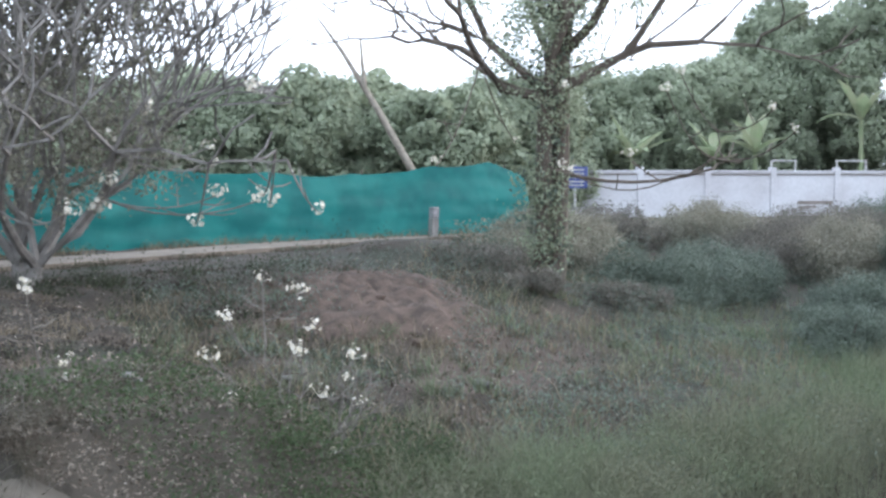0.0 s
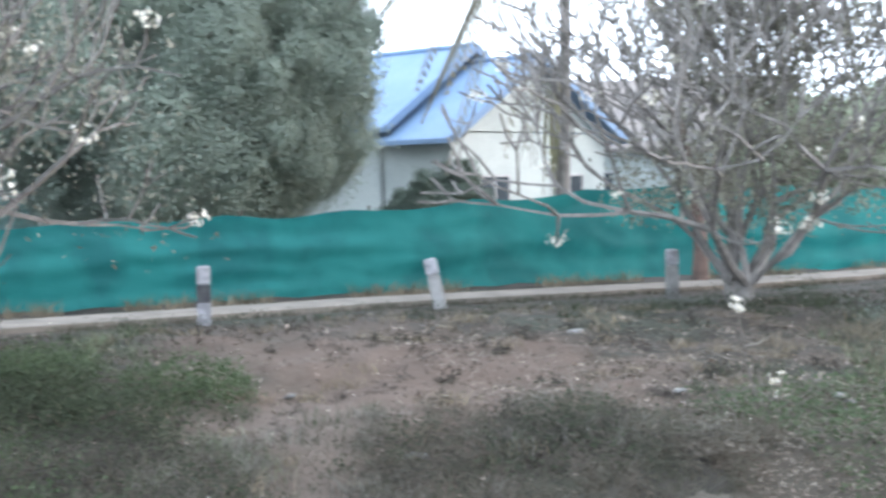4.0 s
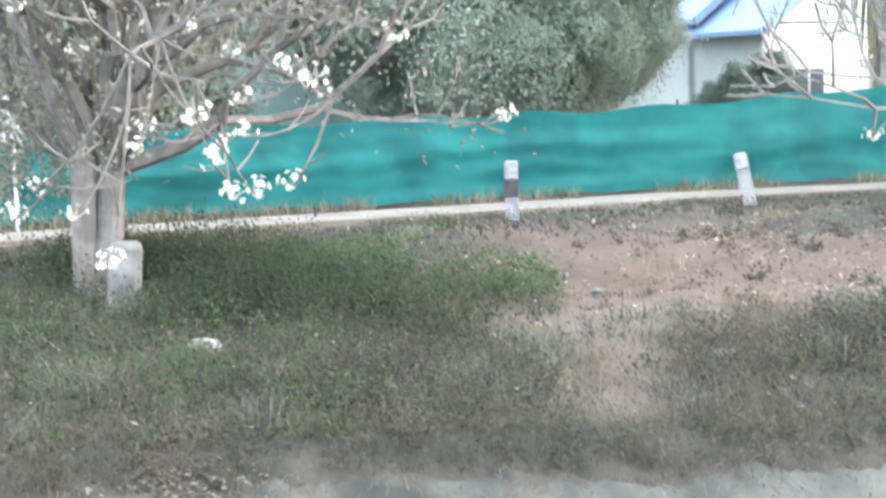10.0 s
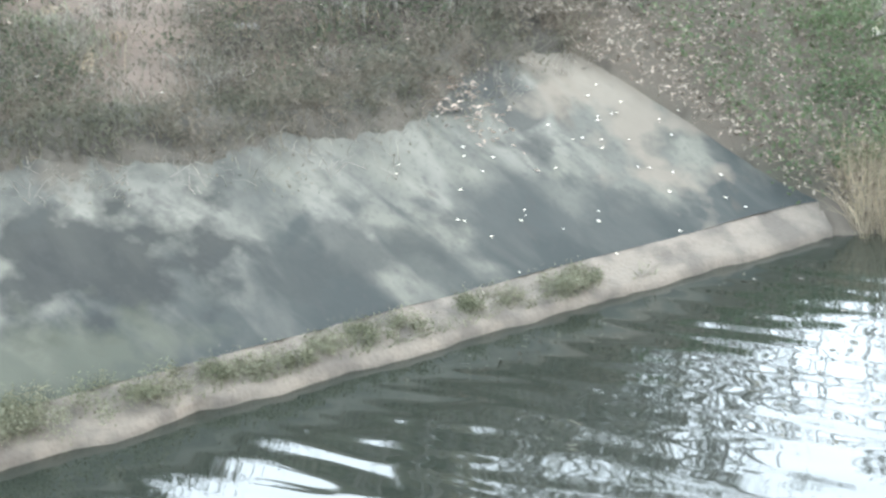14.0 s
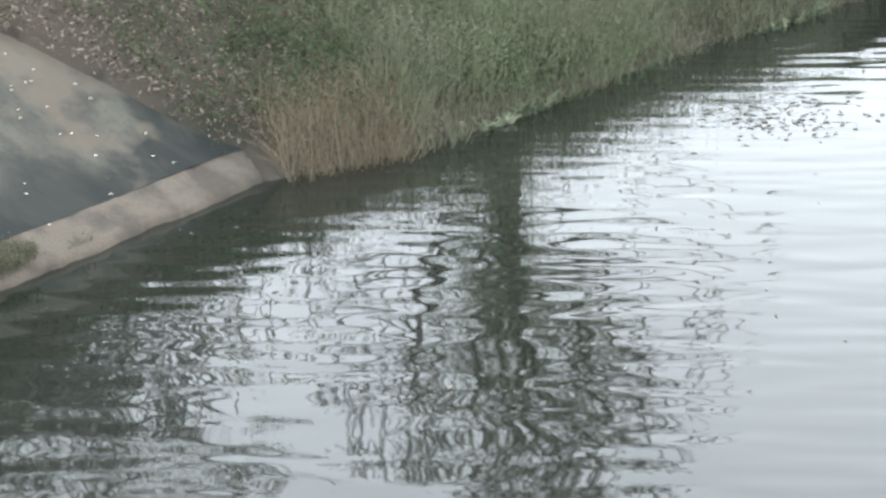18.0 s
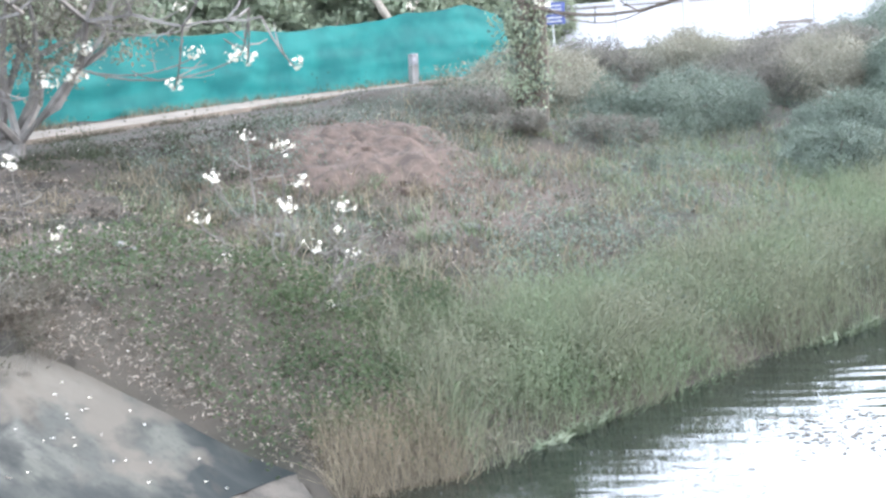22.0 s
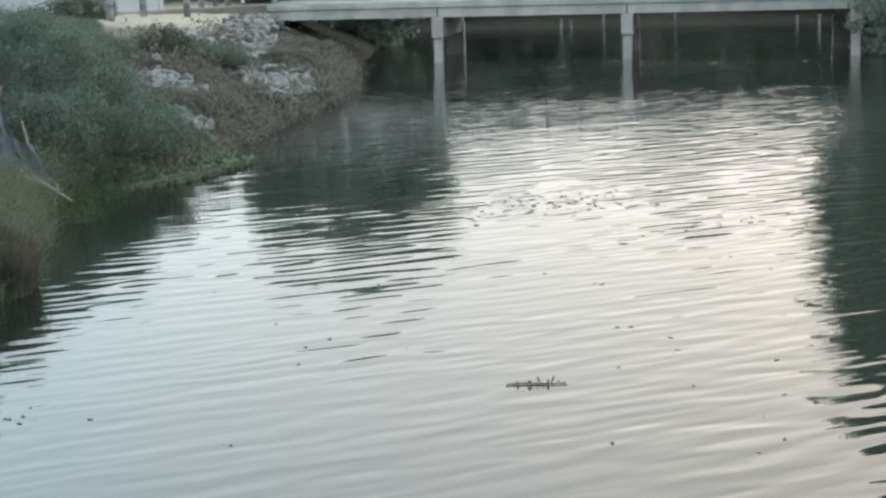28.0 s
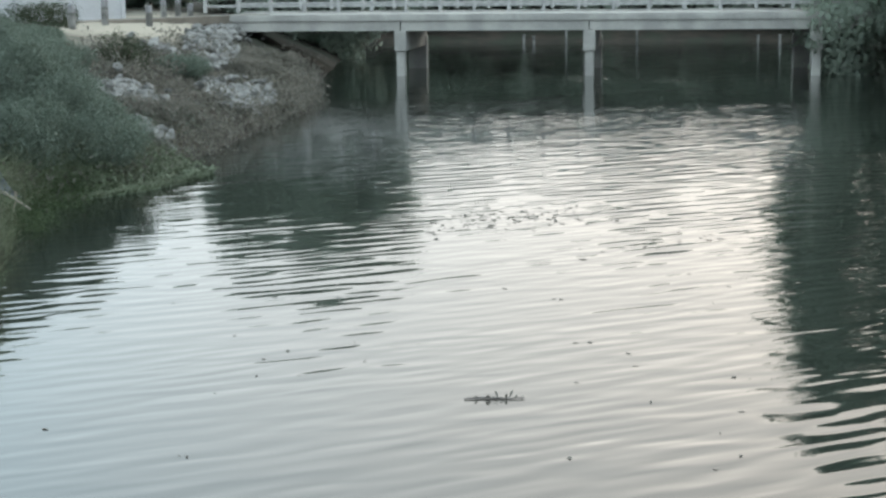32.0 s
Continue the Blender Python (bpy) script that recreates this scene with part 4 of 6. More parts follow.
    part("trunk", joined(wood), bark or M_BARK, e)
    part("crown", joined(twigs), bark or M_BARK, e)
    blooms += [q for q, d in ends if rng.random() < bloom]
    for q in blooms:
        f = part("flower_cluster", rng.choice(FLOWERS), M_PETAL, e)
        s = rng.uniform(0.65, 1.1) * size
        f.matrix_local = Matrix.LocRotScale(q, Euler((rng.uniform(-0.5, 0.5), rng.uniform(-0.5, 0.5), rng.uniform(0, 6))), (s, s, s))
    if vine:
        cs = [(rng.uniform(-0.25, 0.25), rng.uniform(-0.25, 0.25), vine * k / 22, rng.uniform(0.22, 0.5)) for k in range(28)]
        tagged(part("vine", leaf_cloud(cs, 90, 0.10, seed + 5, 2.0), M_BUSH, e, "grey-green creeper round the trunk"), kind="stuff")
    if cloud:                                        # loose leaf clumps at the branch ends inside an oval
        cs = []
        for n, cx, cy, cz, rx, rz in cloud:
            for k in range(n):
                a, v, q = rng.uniform(0, 6.28), rng.uniform(-1, 1), rng.random() ** 0.4
                w = math.sqrt(1 - v * v) * rx * q
                cs.append((cx + w * math.cos(a), cy + w * math.sin(a), cz + v * rz * q, rng.uniform(0.3, 0.55)))
        tagged(part("foliage", leaf_cloud(cs, 75, 0.09, seed + 9, 2.2), leaves or M_KHAKI, e, "thin dull khaki leaves"), kind="stuff")
    if khaki:
        cs = [(*(q + Vector((0, 0, 0.2))), rng.uniform(0.4, 0.9)) for q in mids if rng.random() < khaki and math.hypot(q.x, q.y) < core]
        tagged(part("foliage", leaf_cloud(cs, 52, 0.085, seed, 2.6), M_KHAKI, e, "sparse dull khaki leaves"), kind="stuff")
    return tagged(e, label, "tree", "frangipani trees on the bank")


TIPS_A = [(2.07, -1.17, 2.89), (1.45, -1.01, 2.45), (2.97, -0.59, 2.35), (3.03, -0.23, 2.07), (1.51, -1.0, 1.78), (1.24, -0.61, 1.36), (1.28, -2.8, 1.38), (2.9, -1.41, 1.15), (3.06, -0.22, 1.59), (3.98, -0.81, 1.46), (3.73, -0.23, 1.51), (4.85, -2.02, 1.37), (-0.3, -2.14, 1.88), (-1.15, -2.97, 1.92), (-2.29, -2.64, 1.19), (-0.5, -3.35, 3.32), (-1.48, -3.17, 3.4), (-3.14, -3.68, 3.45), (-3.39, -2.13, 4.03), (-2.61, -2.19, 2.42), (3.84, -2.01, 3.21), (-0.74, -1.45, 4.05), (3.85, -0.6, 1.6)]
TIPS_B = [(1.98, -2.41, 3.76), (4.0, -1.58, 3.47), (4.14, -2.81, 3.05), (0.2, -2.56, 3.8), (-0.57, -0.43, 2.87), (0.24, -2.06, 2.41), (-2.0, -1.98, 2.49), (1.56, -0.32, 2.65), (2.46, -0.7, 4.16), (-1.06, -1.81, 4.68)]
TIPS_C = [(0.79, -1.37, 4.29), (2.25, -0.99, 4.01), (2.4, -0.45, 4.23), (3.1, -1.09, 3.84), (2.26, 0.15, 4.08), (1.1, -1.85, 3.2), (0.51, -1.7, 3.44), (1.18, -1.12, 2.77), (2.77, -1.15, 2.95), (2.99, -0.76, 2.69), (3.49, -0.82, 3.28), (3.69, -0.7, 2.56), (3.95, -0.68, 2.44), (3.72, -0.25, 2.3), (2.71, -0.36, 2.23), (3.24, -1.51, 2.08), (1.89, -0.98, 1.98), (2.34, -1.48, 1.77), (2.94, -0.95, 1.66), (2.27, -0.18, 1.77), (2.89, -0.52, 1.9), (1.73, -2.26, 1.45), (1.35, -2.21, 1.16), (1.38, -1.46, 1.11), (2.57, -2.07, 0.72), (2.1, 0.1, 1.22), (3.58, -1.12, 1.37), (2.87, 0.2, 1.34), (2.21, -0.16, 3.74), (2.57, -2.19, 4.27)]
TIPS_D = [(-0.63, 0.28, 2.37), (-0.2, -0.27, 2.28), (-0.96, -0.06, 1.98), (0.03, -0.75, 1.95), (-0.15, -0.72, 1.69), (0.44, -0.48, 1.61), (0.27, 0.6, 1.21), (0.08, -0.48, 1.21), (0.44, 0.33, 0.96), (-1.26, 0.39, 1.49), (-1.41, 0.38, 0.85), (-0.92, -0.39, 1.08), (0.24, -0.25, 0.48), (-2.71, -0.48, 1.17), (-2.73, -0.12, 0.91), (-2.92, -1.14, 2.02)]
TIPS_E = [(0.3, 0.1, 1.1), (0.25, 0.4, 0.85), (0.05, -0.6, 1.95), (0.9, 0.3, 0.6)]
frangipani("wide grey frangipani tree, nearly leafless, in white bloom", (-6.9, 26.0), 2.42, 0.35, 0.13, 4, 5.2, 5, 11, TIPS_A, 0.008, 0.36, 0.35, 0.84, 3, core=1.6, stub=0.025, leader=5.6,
           limbs=(((0.3, 0, 4.6), (4.2, 0.4, 7.2), 0.07, 3), ((0, 0, 4.6), (-3.6, 0.3, 7.4), 0.07, 3), ((0.2, 0, 4.8), (2.0, -0.8, 7.8), 0.06, 3), ((0, 0, 4.8), (-1.6, 0.9, 8.0), 0.06, 3)),
           cloud=((130, 0.2, 0, 2.4, 2.5, 1.2), (90, 0.4, 0, 4.3, 2.0, 1.5), (260, 0.4, 0.2, 7.9, 4.6, 1.5)))
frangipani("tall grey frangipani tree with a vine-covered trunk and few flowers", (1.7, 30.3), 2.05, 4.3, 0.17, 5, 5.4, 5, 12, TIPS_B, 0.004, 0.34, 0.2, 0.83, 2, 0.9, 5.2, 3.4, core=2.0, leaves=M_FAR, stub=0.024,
           limbs=(((0.2, 0, 2.3), (3.1, -0.6, 2.35), 0.04, 4), ((0, 0, 3.7), (-2.4, 0.2, 5.1), 0.04, 4), ((0, 0, 3.9), (2.9, 0.3, 5.5), 0.04, 4)),
           bark=M_TRUNK, cloud=((70, 0, 0, 4.3, 1.1, 1.5), (50, 0.3, 0, 5.6, 2.2, 0.5), (130, 0.3, 0, 7.6, 2.6, 2.0), (30, 0, 0, 1.6, 0.4, 1.4)))
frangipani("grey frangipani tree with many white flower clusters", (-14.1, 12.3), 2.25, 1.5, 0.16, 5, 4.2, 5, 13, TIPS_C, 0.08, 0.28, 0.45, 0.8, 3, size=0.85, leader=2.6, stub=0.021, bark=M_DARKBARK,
           cloud=((120, -0.6, 0.3, 3.4, 2.4, 2.0), (60, -1.8, 0.4, 1.9, 1.3, 1.0)))
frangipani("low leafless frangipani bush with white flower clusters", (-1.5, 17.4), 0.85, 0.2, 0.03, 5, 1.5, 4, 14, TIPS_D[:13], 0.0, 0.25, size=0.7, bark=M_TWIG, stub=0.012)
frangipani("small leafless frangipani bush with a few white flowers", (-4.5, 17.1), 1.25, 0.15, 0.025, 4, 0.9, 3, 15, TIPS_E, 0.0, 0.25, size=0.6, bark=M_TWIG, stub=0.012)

# ---- ground cover ----


def scatter(n, u0, u1, s0, s1, seed, keep=None):
    """random places on the bank between lengths u and depths s, about n of them: positions on the ground"""
    rng = np.random.default_rng(seed)
    c = np.array([shore_point(a, b) for a in np.linspace(u0, u1, 12) for b in (s0, s1)])
    lo, hi = c.min(0) - 0.5, c.max(0) + 0.5
    share = (u1 - u0) * (s1 - s0) / float(np.prod(hi - lo))
    xy = rng.uniform(lo, hi, (int(n / max(share, 0.05)), 2))
    u, s = shore(xy)
    ok = (u > u0) & (u < u1) & (s > s0) & (s < s1)
    xy, u, s = xy[ok], u[ok], s[ok]
    bare = (np.hypot(xy[:, 0] + 1.3, (xy[:, 1] - 26.0) * 0.8) < 1.35 * rng.uniform(0.2, 1, len(u)))   # the earth mound
    on_track = np.abs(u - 1.75 - 0.42 * (s - 2.7)) < (0.42 + 0.1 * (s - 2.7)) * (0.75 + 0.5 * np.sin(s * 3.3) ** 2)     # a worn track down to the concrete
    bare |= on_track & (s > 2.4) & (s < 7.5) & (rng.uniform(0, 1, len(u)) > 0.34)
    xy, u, s = xy[~bare], u[~bare], s[~bare]
    if keep:
        ok = keep(u, s, rng.uniform(0, 1, len(u)))
        xy, u, s = xy[ok], u[ok], s[ok]
    z = land(xy)
    corner = (u > 5.4) & (u < 7.5) & (s < 4)            # over the broken ground at the end of the concrete
    if corner.any():
        near = np.max([land(xy[corner] + np.array(o)) for o in ((0.2, 0), (-0.2, 0), (0, 0.2), (0, -0.2))], axis=0)
        z[corner] = np.maximum(z[corner], near)
    top = np.interp(u, [a for a, _ in TOP_S], [b for _, b in TOP_S])
    over = (u < 5.9) & (s > top - 0.1) & (s < top + 1.0)          # on the overhanging soil
    z = np.where(over, np.maximum(z, SLOPE * np.minimum(s, top + 0.2) + 0.06), z)
    return np.column_stack([xy, z]), u, s


def blades(pts, h0, h1, width, seed, lean=0.35, hs=None):
    rng = np.random.default_rng(seed)
    n = len(pts)
    h = rng.uniform(h0, h1, n) if hs is None else hs * rng.uniform(0.6, 1.25, n)
    a = rng.uniform(0, 2 * np.pi, n)
    side = np.column_stack([np.cos(a), np.sin(a), np.zeros(n)]) * width
    b = rng.uniform(0, 2 * np.pi, n)
    tip = np.column_stack([np.cos(b), np.sin(b), np.zeros(n)]) * (h * rng.uniform(0, 1, n) * lean * 2)[:, None]
    up = np.array([0, 0, 1.0]) * h[:, None]
    base = pts - [0, 0, 0.03]
    m = base + up * 0.55 + tip * 0.3
    V = np.stack([base - side, base + side, m + side * 0.7, m - side * 0.7, base + up + tip], 1).reshape(-1, 3)
    fs = []
    for i in range(n):
        o = 5 * i
        fs += [(o, o + 1, o + 2, o + 3), (o + 3, o + 2, o + 4)]
    return V.tolist(), fs


def stuff(name, label, shape, material, category):
    return tagged(part(name, shape, material), label, category, kind="stuff")


def patchy(sc, lo, seed, dirt=0.0):
    def keep(u, s, r):
        w = np.array([noise.fractal(Vector((a * sc, b * sc, seed)), 1.0, 2.0, 2) for a, b in zip(u, s)])
        w = w - dirt * np.clip(1.6 - 1.6 * (((u - 5.2) / 4.2) ** 2 + ((s - 7.6) / 4.6) ** 2), 0, 1)      # the open dirt stays bare
        return w + r * 0.25 > lo
    return keep


def clumps(n, u0, u1, s0, s1, seed, r0, r1, tall, per, leaf, keep, aspect=2.4):
    """low tangled clumps of small leaves and bits of stem on the ground"""
    pts, u, s = scatter(n, u0, u1, s0, s1, seed, keep)
    rng = random.Random(seed)
    cs = []
    for x, y, z in pts:
        r = rng.uniform(r0, r1)
        cs.append((x, y, z + rng.uniform(0.1, 1) * tall * r, r))
    return leaf_cloud(cs, per, leaf, seed, aspect)


# tall green grass along the water, downstream of the revetment
stuff("waterside_weeds", "thick soft green weeds along the water", clumps(560, 9.6, 32, 0.05, 1.6, 43, 0.28, 0.58, 1.5, 170, 0.045, None, 3.4), M_GRASS, "weeds")
p, u, s = scatter(32000, 8.8, 34, -0.12, 2.4, 21)
stuff("tall_grass", "tall green grass along the water's edge", blades(p, 0, 0, 0.0045, 21, 0.75, np.clip((0.72 - 0.12 * np.abs(s - 0.6)) * np.clip(0.55 + s, 0.4, 1) + 0.14 * np.sin(u * 1.7) + 0.16 * np.sin(u * 4.3 + s * 3), 0.12, 1)), M_GRASS, "grass")
p, u, s = scatter(26000, 9.0, 36, 1.2, 10.5, 22, lambda u, s, r: patchy(0.35, -0.05, 2.0)(u, s, r) & (s < 0.45 * (u - 8.5) + 1.5 * r) & (s < 4.2 + 2.5 * r))
stuff("bank_grass", "mixed short green and dry grass on the bank", blades(p, 0.08, 0.36, 0.010, 22, 0.7), M_GRASS, "grass")
p, u, s = scatter(1500, 7.5, 8.9, -0.25, 0.6, 23)
stuff("straw_clump", "clump of dry straw-coloured grass at the waterside", blades(p, 0.2, 0.75, 0.0032, 23, 0.75), M_STRAW, "grass")
p, u, s = scatter(9000, 9, 38, 0.1, 10, 24, patchy(0.5, 0.02, 5.0))
stuff("dry_grass", "dry straw-coloured grass among the green", blades(p, 0.15, 0.5, 0.009, 24, 0.8), M_STRAW, "grass")
# dry short grass on the open soil and by the lane
p, u, s = scatter(22000, -10, 20, 2.6, 13.2, 25, patchy(0.4, -0.05, 9.0, 0.5))
stuff("dry_turf", "thin dry turf on brown soil", blades(p, 0.04, 0.15, 0.010, 25, 1.0), M_TURF, "grass")
p, u, s = scatter(12000, -1, 10.5, 3.8, 11.8, 28, patchy(0.8, -0.15, 17.0))
stuff("dry_turf", "flattened reddish dry grass on the open dirt", blades(p, 0.015, 0.06, 0.006, 28, 4.0), M_REDGRASS, "grass")
rng = np.random.default_rng(26)
fq = rng.uniform(8, 50, 4200)
fp = []
for q in fq:
    (x, y), d = along(FENCE, q)
    o = rng.uniform(-0.65, 0.1)
    fp.append((x - d[1] * o, y + d[0] * o))
fp = np.array(fp)
ok = np.array([noise.noise(Vector((q * 0.5, 2, 1))) > -0.15 for q in fq])
fp = np.column_stack([fp[ok], np.full(ok.sum(), 2.5)])
stuff("fence_grass", "dry orange-brown grass along the foot of the net fence", blades(fp, 0.12, 0.34, 0.012, 26, 0.6), M_STRAW, "grass")

rng = np.random.default_rng(27)
ep = []
for q in rng.uniform(16, 52, 4500):
    (x, y), d = along(LANE, q)
    o = rng.normal(-0.12, 0.16) + 0.1 * math.sin(q * 2.3) * math.sin(q * 0.9)
    if noise.noise(Vector((q * 0.6, 5, 2))) > -0.25:
        ep.append((x - d[1] * o, y + d[0] * o, 2.54))
stuff("lane_edge_grass", "short dry grass and weeds along the edge of the lane", blades(np.array(ep), 0.03, 0.12, 0.01, 27, 0.9), M_BRUSH, "grass")


def ground_leaves(n, u0, u1, s0, s1, seed, size, keep=None, up=0.05, tilt=0.6, hi=0.0):
    pts, u, s = scatter(n, u0, u1, s0, s1, seed, keep)
    rng = np.random.default_rng(seed + 1)
    k = len(pts)
    d = np.column_stack([rng.normal(0, 1, (k, 2)), rng.normal(0, tilt, k)])
    d /= np.linalg.norm(d, axis=1)[:, None]
    e = np.cross(d, np.column_stack([rng.normal(0, tilt, (k, 2)), np.ones(k)]))
    e /= np.linalg.norm(e, axis=1)[:, None]
    L = size * rng.uniform(0.5, 1.3, (k, 1))
    p = pts + [0, 0, up] + np.column_stack([np.zeros((k, 2)), rng.uniform(0, 1, k) * hi])
    V = np.stack([p - d * L * 0.5, p + e * L * 0.22, p + d * L * 0.5, p - e * L * 0.22], 1).reshape(-1, 3)
    return V.tolist(), [(4 * i, 4 * i + 1, 4 * i + 2, 4 * i + 3) for i in range(k)]


stuff("leaf_litter", "brown and grey fallen leaves strewn on the bank", ground_leaves(32000, 5.6, 24, 0.1, 10.5, 31, 0.062, lambda u, s, r: ((s > 2.5) | (s > 0.35 + (7.15 - u) * 1.75)) & (r > 0.10 * np.abs(s - 5)) & (r * 14 > u - 11), 0.01, 0.4, 0.05), M_LITTER, "leaf litter")
stuff("leaf_litter", "grey-brown fallen leaves beside the end of the concrete", ground_leaves(16000, 5.0, 9.6, 0.1, 4.6, 30, 0.06, lambda u, s, r: (s > np.interp(u, [5, 5.7, 6.79, 7.24, 7.4], [2.6, 2.65, 1.2, 0.3, 0.0]) + 0.25 * r ** 2), 0.02, 0.5, 0.06), M_LITTER, "leaf litter")
stuff("leaf_litter", "pale pinkish dry leaves and fallen flowers on the bank", ground_leaves(3000, 5.6, 15, 0.3, 7.0, 29, 0.06, lambda u, s, r: ((s > 2.7) | (s > 0.5 + (7.15 - u) * 1.75)) & (r * 9 > u - 7), 0.03, 0.5, 0.05), M_PALELITTER, "leaf litter")
stuff("leaf_litter", "sparse fallen leaves on dry soil", ground_leaves(12000, -11, 24, 2.5, 13, 32, 0.08, patchy(0.5, -0.1, 3.0, 0.35), 0.03, 0.5), M_LITTER, "leaf litter")
stuff("leaf_litter", "large curled dry leaves lying on the open dirt", ground_leaves(500, -6, 12, 3.6, 12, 75, 0.1, patchy(0.6, -0.05, 5.5), 0.04, 0.5, 0.03), M_PALELITTER, "leaf litter")
stuff("leaf_litter", "dark rotting leaves and bark bits on the bank top", ground_leaves(2600, -10, 13, 3.2, 12, 76, 0.09, patchy(0.7, 0.0, 8.5), 0.03, 0.4, 0.02), M_LITTER, "leaf litter")
stuff("ground_weeds", "low green leafy weeds under the frangipani", ground_leaves(28000, -12, 3.2, 5.4, 10.9, 33, 0.06, patchy(0.5, -0.02, 6.0, 1.0), 0.02, 0.9, 0.24), M_LEAF2, "weeds")
stuff("ground_weeds", "low green creeper beside the concrete slope", ground_leaves(13000, 7.0, 12.0, 0.3, 4.6, 34, 0.06, patchy(0.6, -0.25, 7.0), 0.02, 0.9, 0.26), M_CREEPER, "weeds")
stuff("ground_weeds", "green weeds beside the lane", ground_leaves(20000, 2, 22, 6.5, 13.2, 35, 0.045, patchy(0.5, 0.0, 8.0, 0.6), 0.02, 0.9, 0.2), M_LEAF2, "weeds")


def tufts(n, u0, u1, s0, s1, seed, keep, h0, h1, each=34):
    """tufts of grass: blades crowded round scattered centres"""
    pts, u, s = scatter(n, u0, u1, s0, s1, seed, keep)
    rng = np.random.default_rng(seed + 3)
    c = np.repeat(pts, each, axis=0)
    size = np.repeat(rng.uniform(0.5, 1.3, len(pts)), each)
    c[:, :2] += rng.normal(0, 0.13, (len(c), 2)) * size[:, None]
    return blades(c, h0, h1, 0.007, seed, 0.8, (h0 + h1) / 2 * size)


stuff("grass_tufts", "pale green grass tufts on the bank top", tufts(330, -12, 5, 4.0, 12.4, 44, patchy(0.3, -0.05, 6.0, 0.7), 0.12, 0.34), M_GRASS, "grass")
stuff("grass_tufts", "dull green grass tufts among the weeds", tufts(420, -12, 20, 3.6, 12.6, 45, patchy(0.4, -0.1, 2.5, 0.6), 0.1, 0.3), M_LEAF2, "grass")
stuff("grass_tufts", "dry brown grass tufts round the open dirt", tufts(300, -2, 20, 3.2, 12.4, 53, patchy(0.4, -0.1, 12.5), 0.08, 0.26), M_STRAW, "grass")
stuff("grass_tufts", "green grass tufts on the bank", tufts(420, 9, 34, 0.6, 9.5, 54, patchy(0.4, -0.1, 14.5), 0.15, 0.45), M_GRASS, "grass")


def over_edge(u, s, r):
    """everywhere above the ragged top of the concrete"""
    top = np.interp(u, [a for a, _ in TOP_S], [b for _, b in TOP_S])
    w = np.array([noise.fractal(Vector((a * 1.6, 3.0, 1.0)), 1.0, 2.0, 4) for a in u])
    return s > top - 0.12 + 0.25 * w + 0.25 * r ** 3


stuff("dead_brush", "dark dead brush hanging over the concrete edge", ground_leaves(15000, -8, 6.6, 1.7, 5.4, 36, 0.055, lambda u, s, r: over_edge(u, s, r) & patchy(0.6, -0.45, 4.0)(u, s, r), 0.01, 1.0, 0.14), M_BRUSH, "brush")
p, u, s = scatter(9000, -8, 7.2, 1.4, 3.4, 56, over_edge)
top = np.interp(u, [a for a, _ in TOP_S], [b for _, b in TOP_S])
near = s < top + 0.55
p, s = p[near], s[near]
p[:, 2] = SLOPE * np.minimum(s, top[near] + 0.2) + 0.05
stuff("edge_brush", "dead stems and leaves trailing over the top of the concrete", joined([blades(p, 0.05, 0.22, 0.009, 56, 1.6)]), M_BRUSH, "brush")
p, u, s = scatter(5200, -8, 6.2, 1.2, 3.0, 77)
top = np.interp(u, [a for a, _ in TOP_S], [b for _, b in TOP_S])
hang = (s > top - 0.42 + 0.2 * np.sin(u * 3.1) * np.sin(u * 7.7)) & (s < top + 0.1)
p, s = p[hang], s[hang]
p[:, 2] = SLOPE * s + 0.02
stuff("edge_brush", "fine dry stems hanging down over the concrete", blades(p, 0.04, 0.2, 0.004, 77, 1.8), M_GREYWEED, "brush")


def at_edge(u, s, r):
    top = np.interp(u, [a for a, _ in TOP_S], [b for _, b in TOP_S])
    return over_edge(u, s + 0.22, r) & (s < top + 0.75)


stuff("edge_brush", "matted dead weeds along the top of the concrete", clumps(900, -8, 7.0, 1.5, 3.4, 59, 0.12, 0.3, 0.3, 90, 0.05, at_edge, 3.4), M_BRUSH, "brush")
stuff("dead_brush", "tangled clumps of grey-brown dead brush above the concrete", clumps(420, -8, 6.2, 1.9, 5.2, 46, 0.2, 0.48, 0.45, 110, 0.048, lambda u, s, r: over_edge(u, s - 0.15, r) & patchy(0.55, -0.12, 4.0)(u, s, r), 4.0), M_BRUSH, "brush")
p, u, s = scatter(11000, -8, 6.0, 1.7, 5.2, 37, lambda u, s, r: over_edge(u, s, r) & patchy(0.6, -0.3, 4.0)(u, s, r))
stuff("dead_stems", "thin dead stems along the concrete edge", blades(p, 0.08, 0.42, 0.005, 37, 1.3), M_BRUSH, "brush")
stuff("dead_brush", "dark purplish-brown dead brush beside the dirt track", clumps(150, -0.9, 1.5, 2.75, 5.4, 60, 0.16, 0.4, 0.6, 130, 0.042, patchy(0.9, -0.2, 21.0), 4.5), M_DARKBRUSH, "brush")
stuff("dead_brush", "dark olive-brown brush above the concrete", clumps(170, 2.5, 6.4, 2.6, 4.6, 61, 0.14, 0.34, 0.6, 130, 0.04, lambda u, s, r: over_edge(u, s - 0.1, r) & patchy(0.9, -0.12, 23.0)(u, s, r), 3.4), M_DARKBRUSH, "brush")
stuff("dead_brush", "dark brown brush among the weeds under the frangipani", clumps(420, -9, 1.6, 3.6, 8.8, 64, 0.16, 0.42, 0.5, 130, 0.046, patchy(0.55, -0.06, 29.0), 3.6), M_DARKBRUSH, "brush")
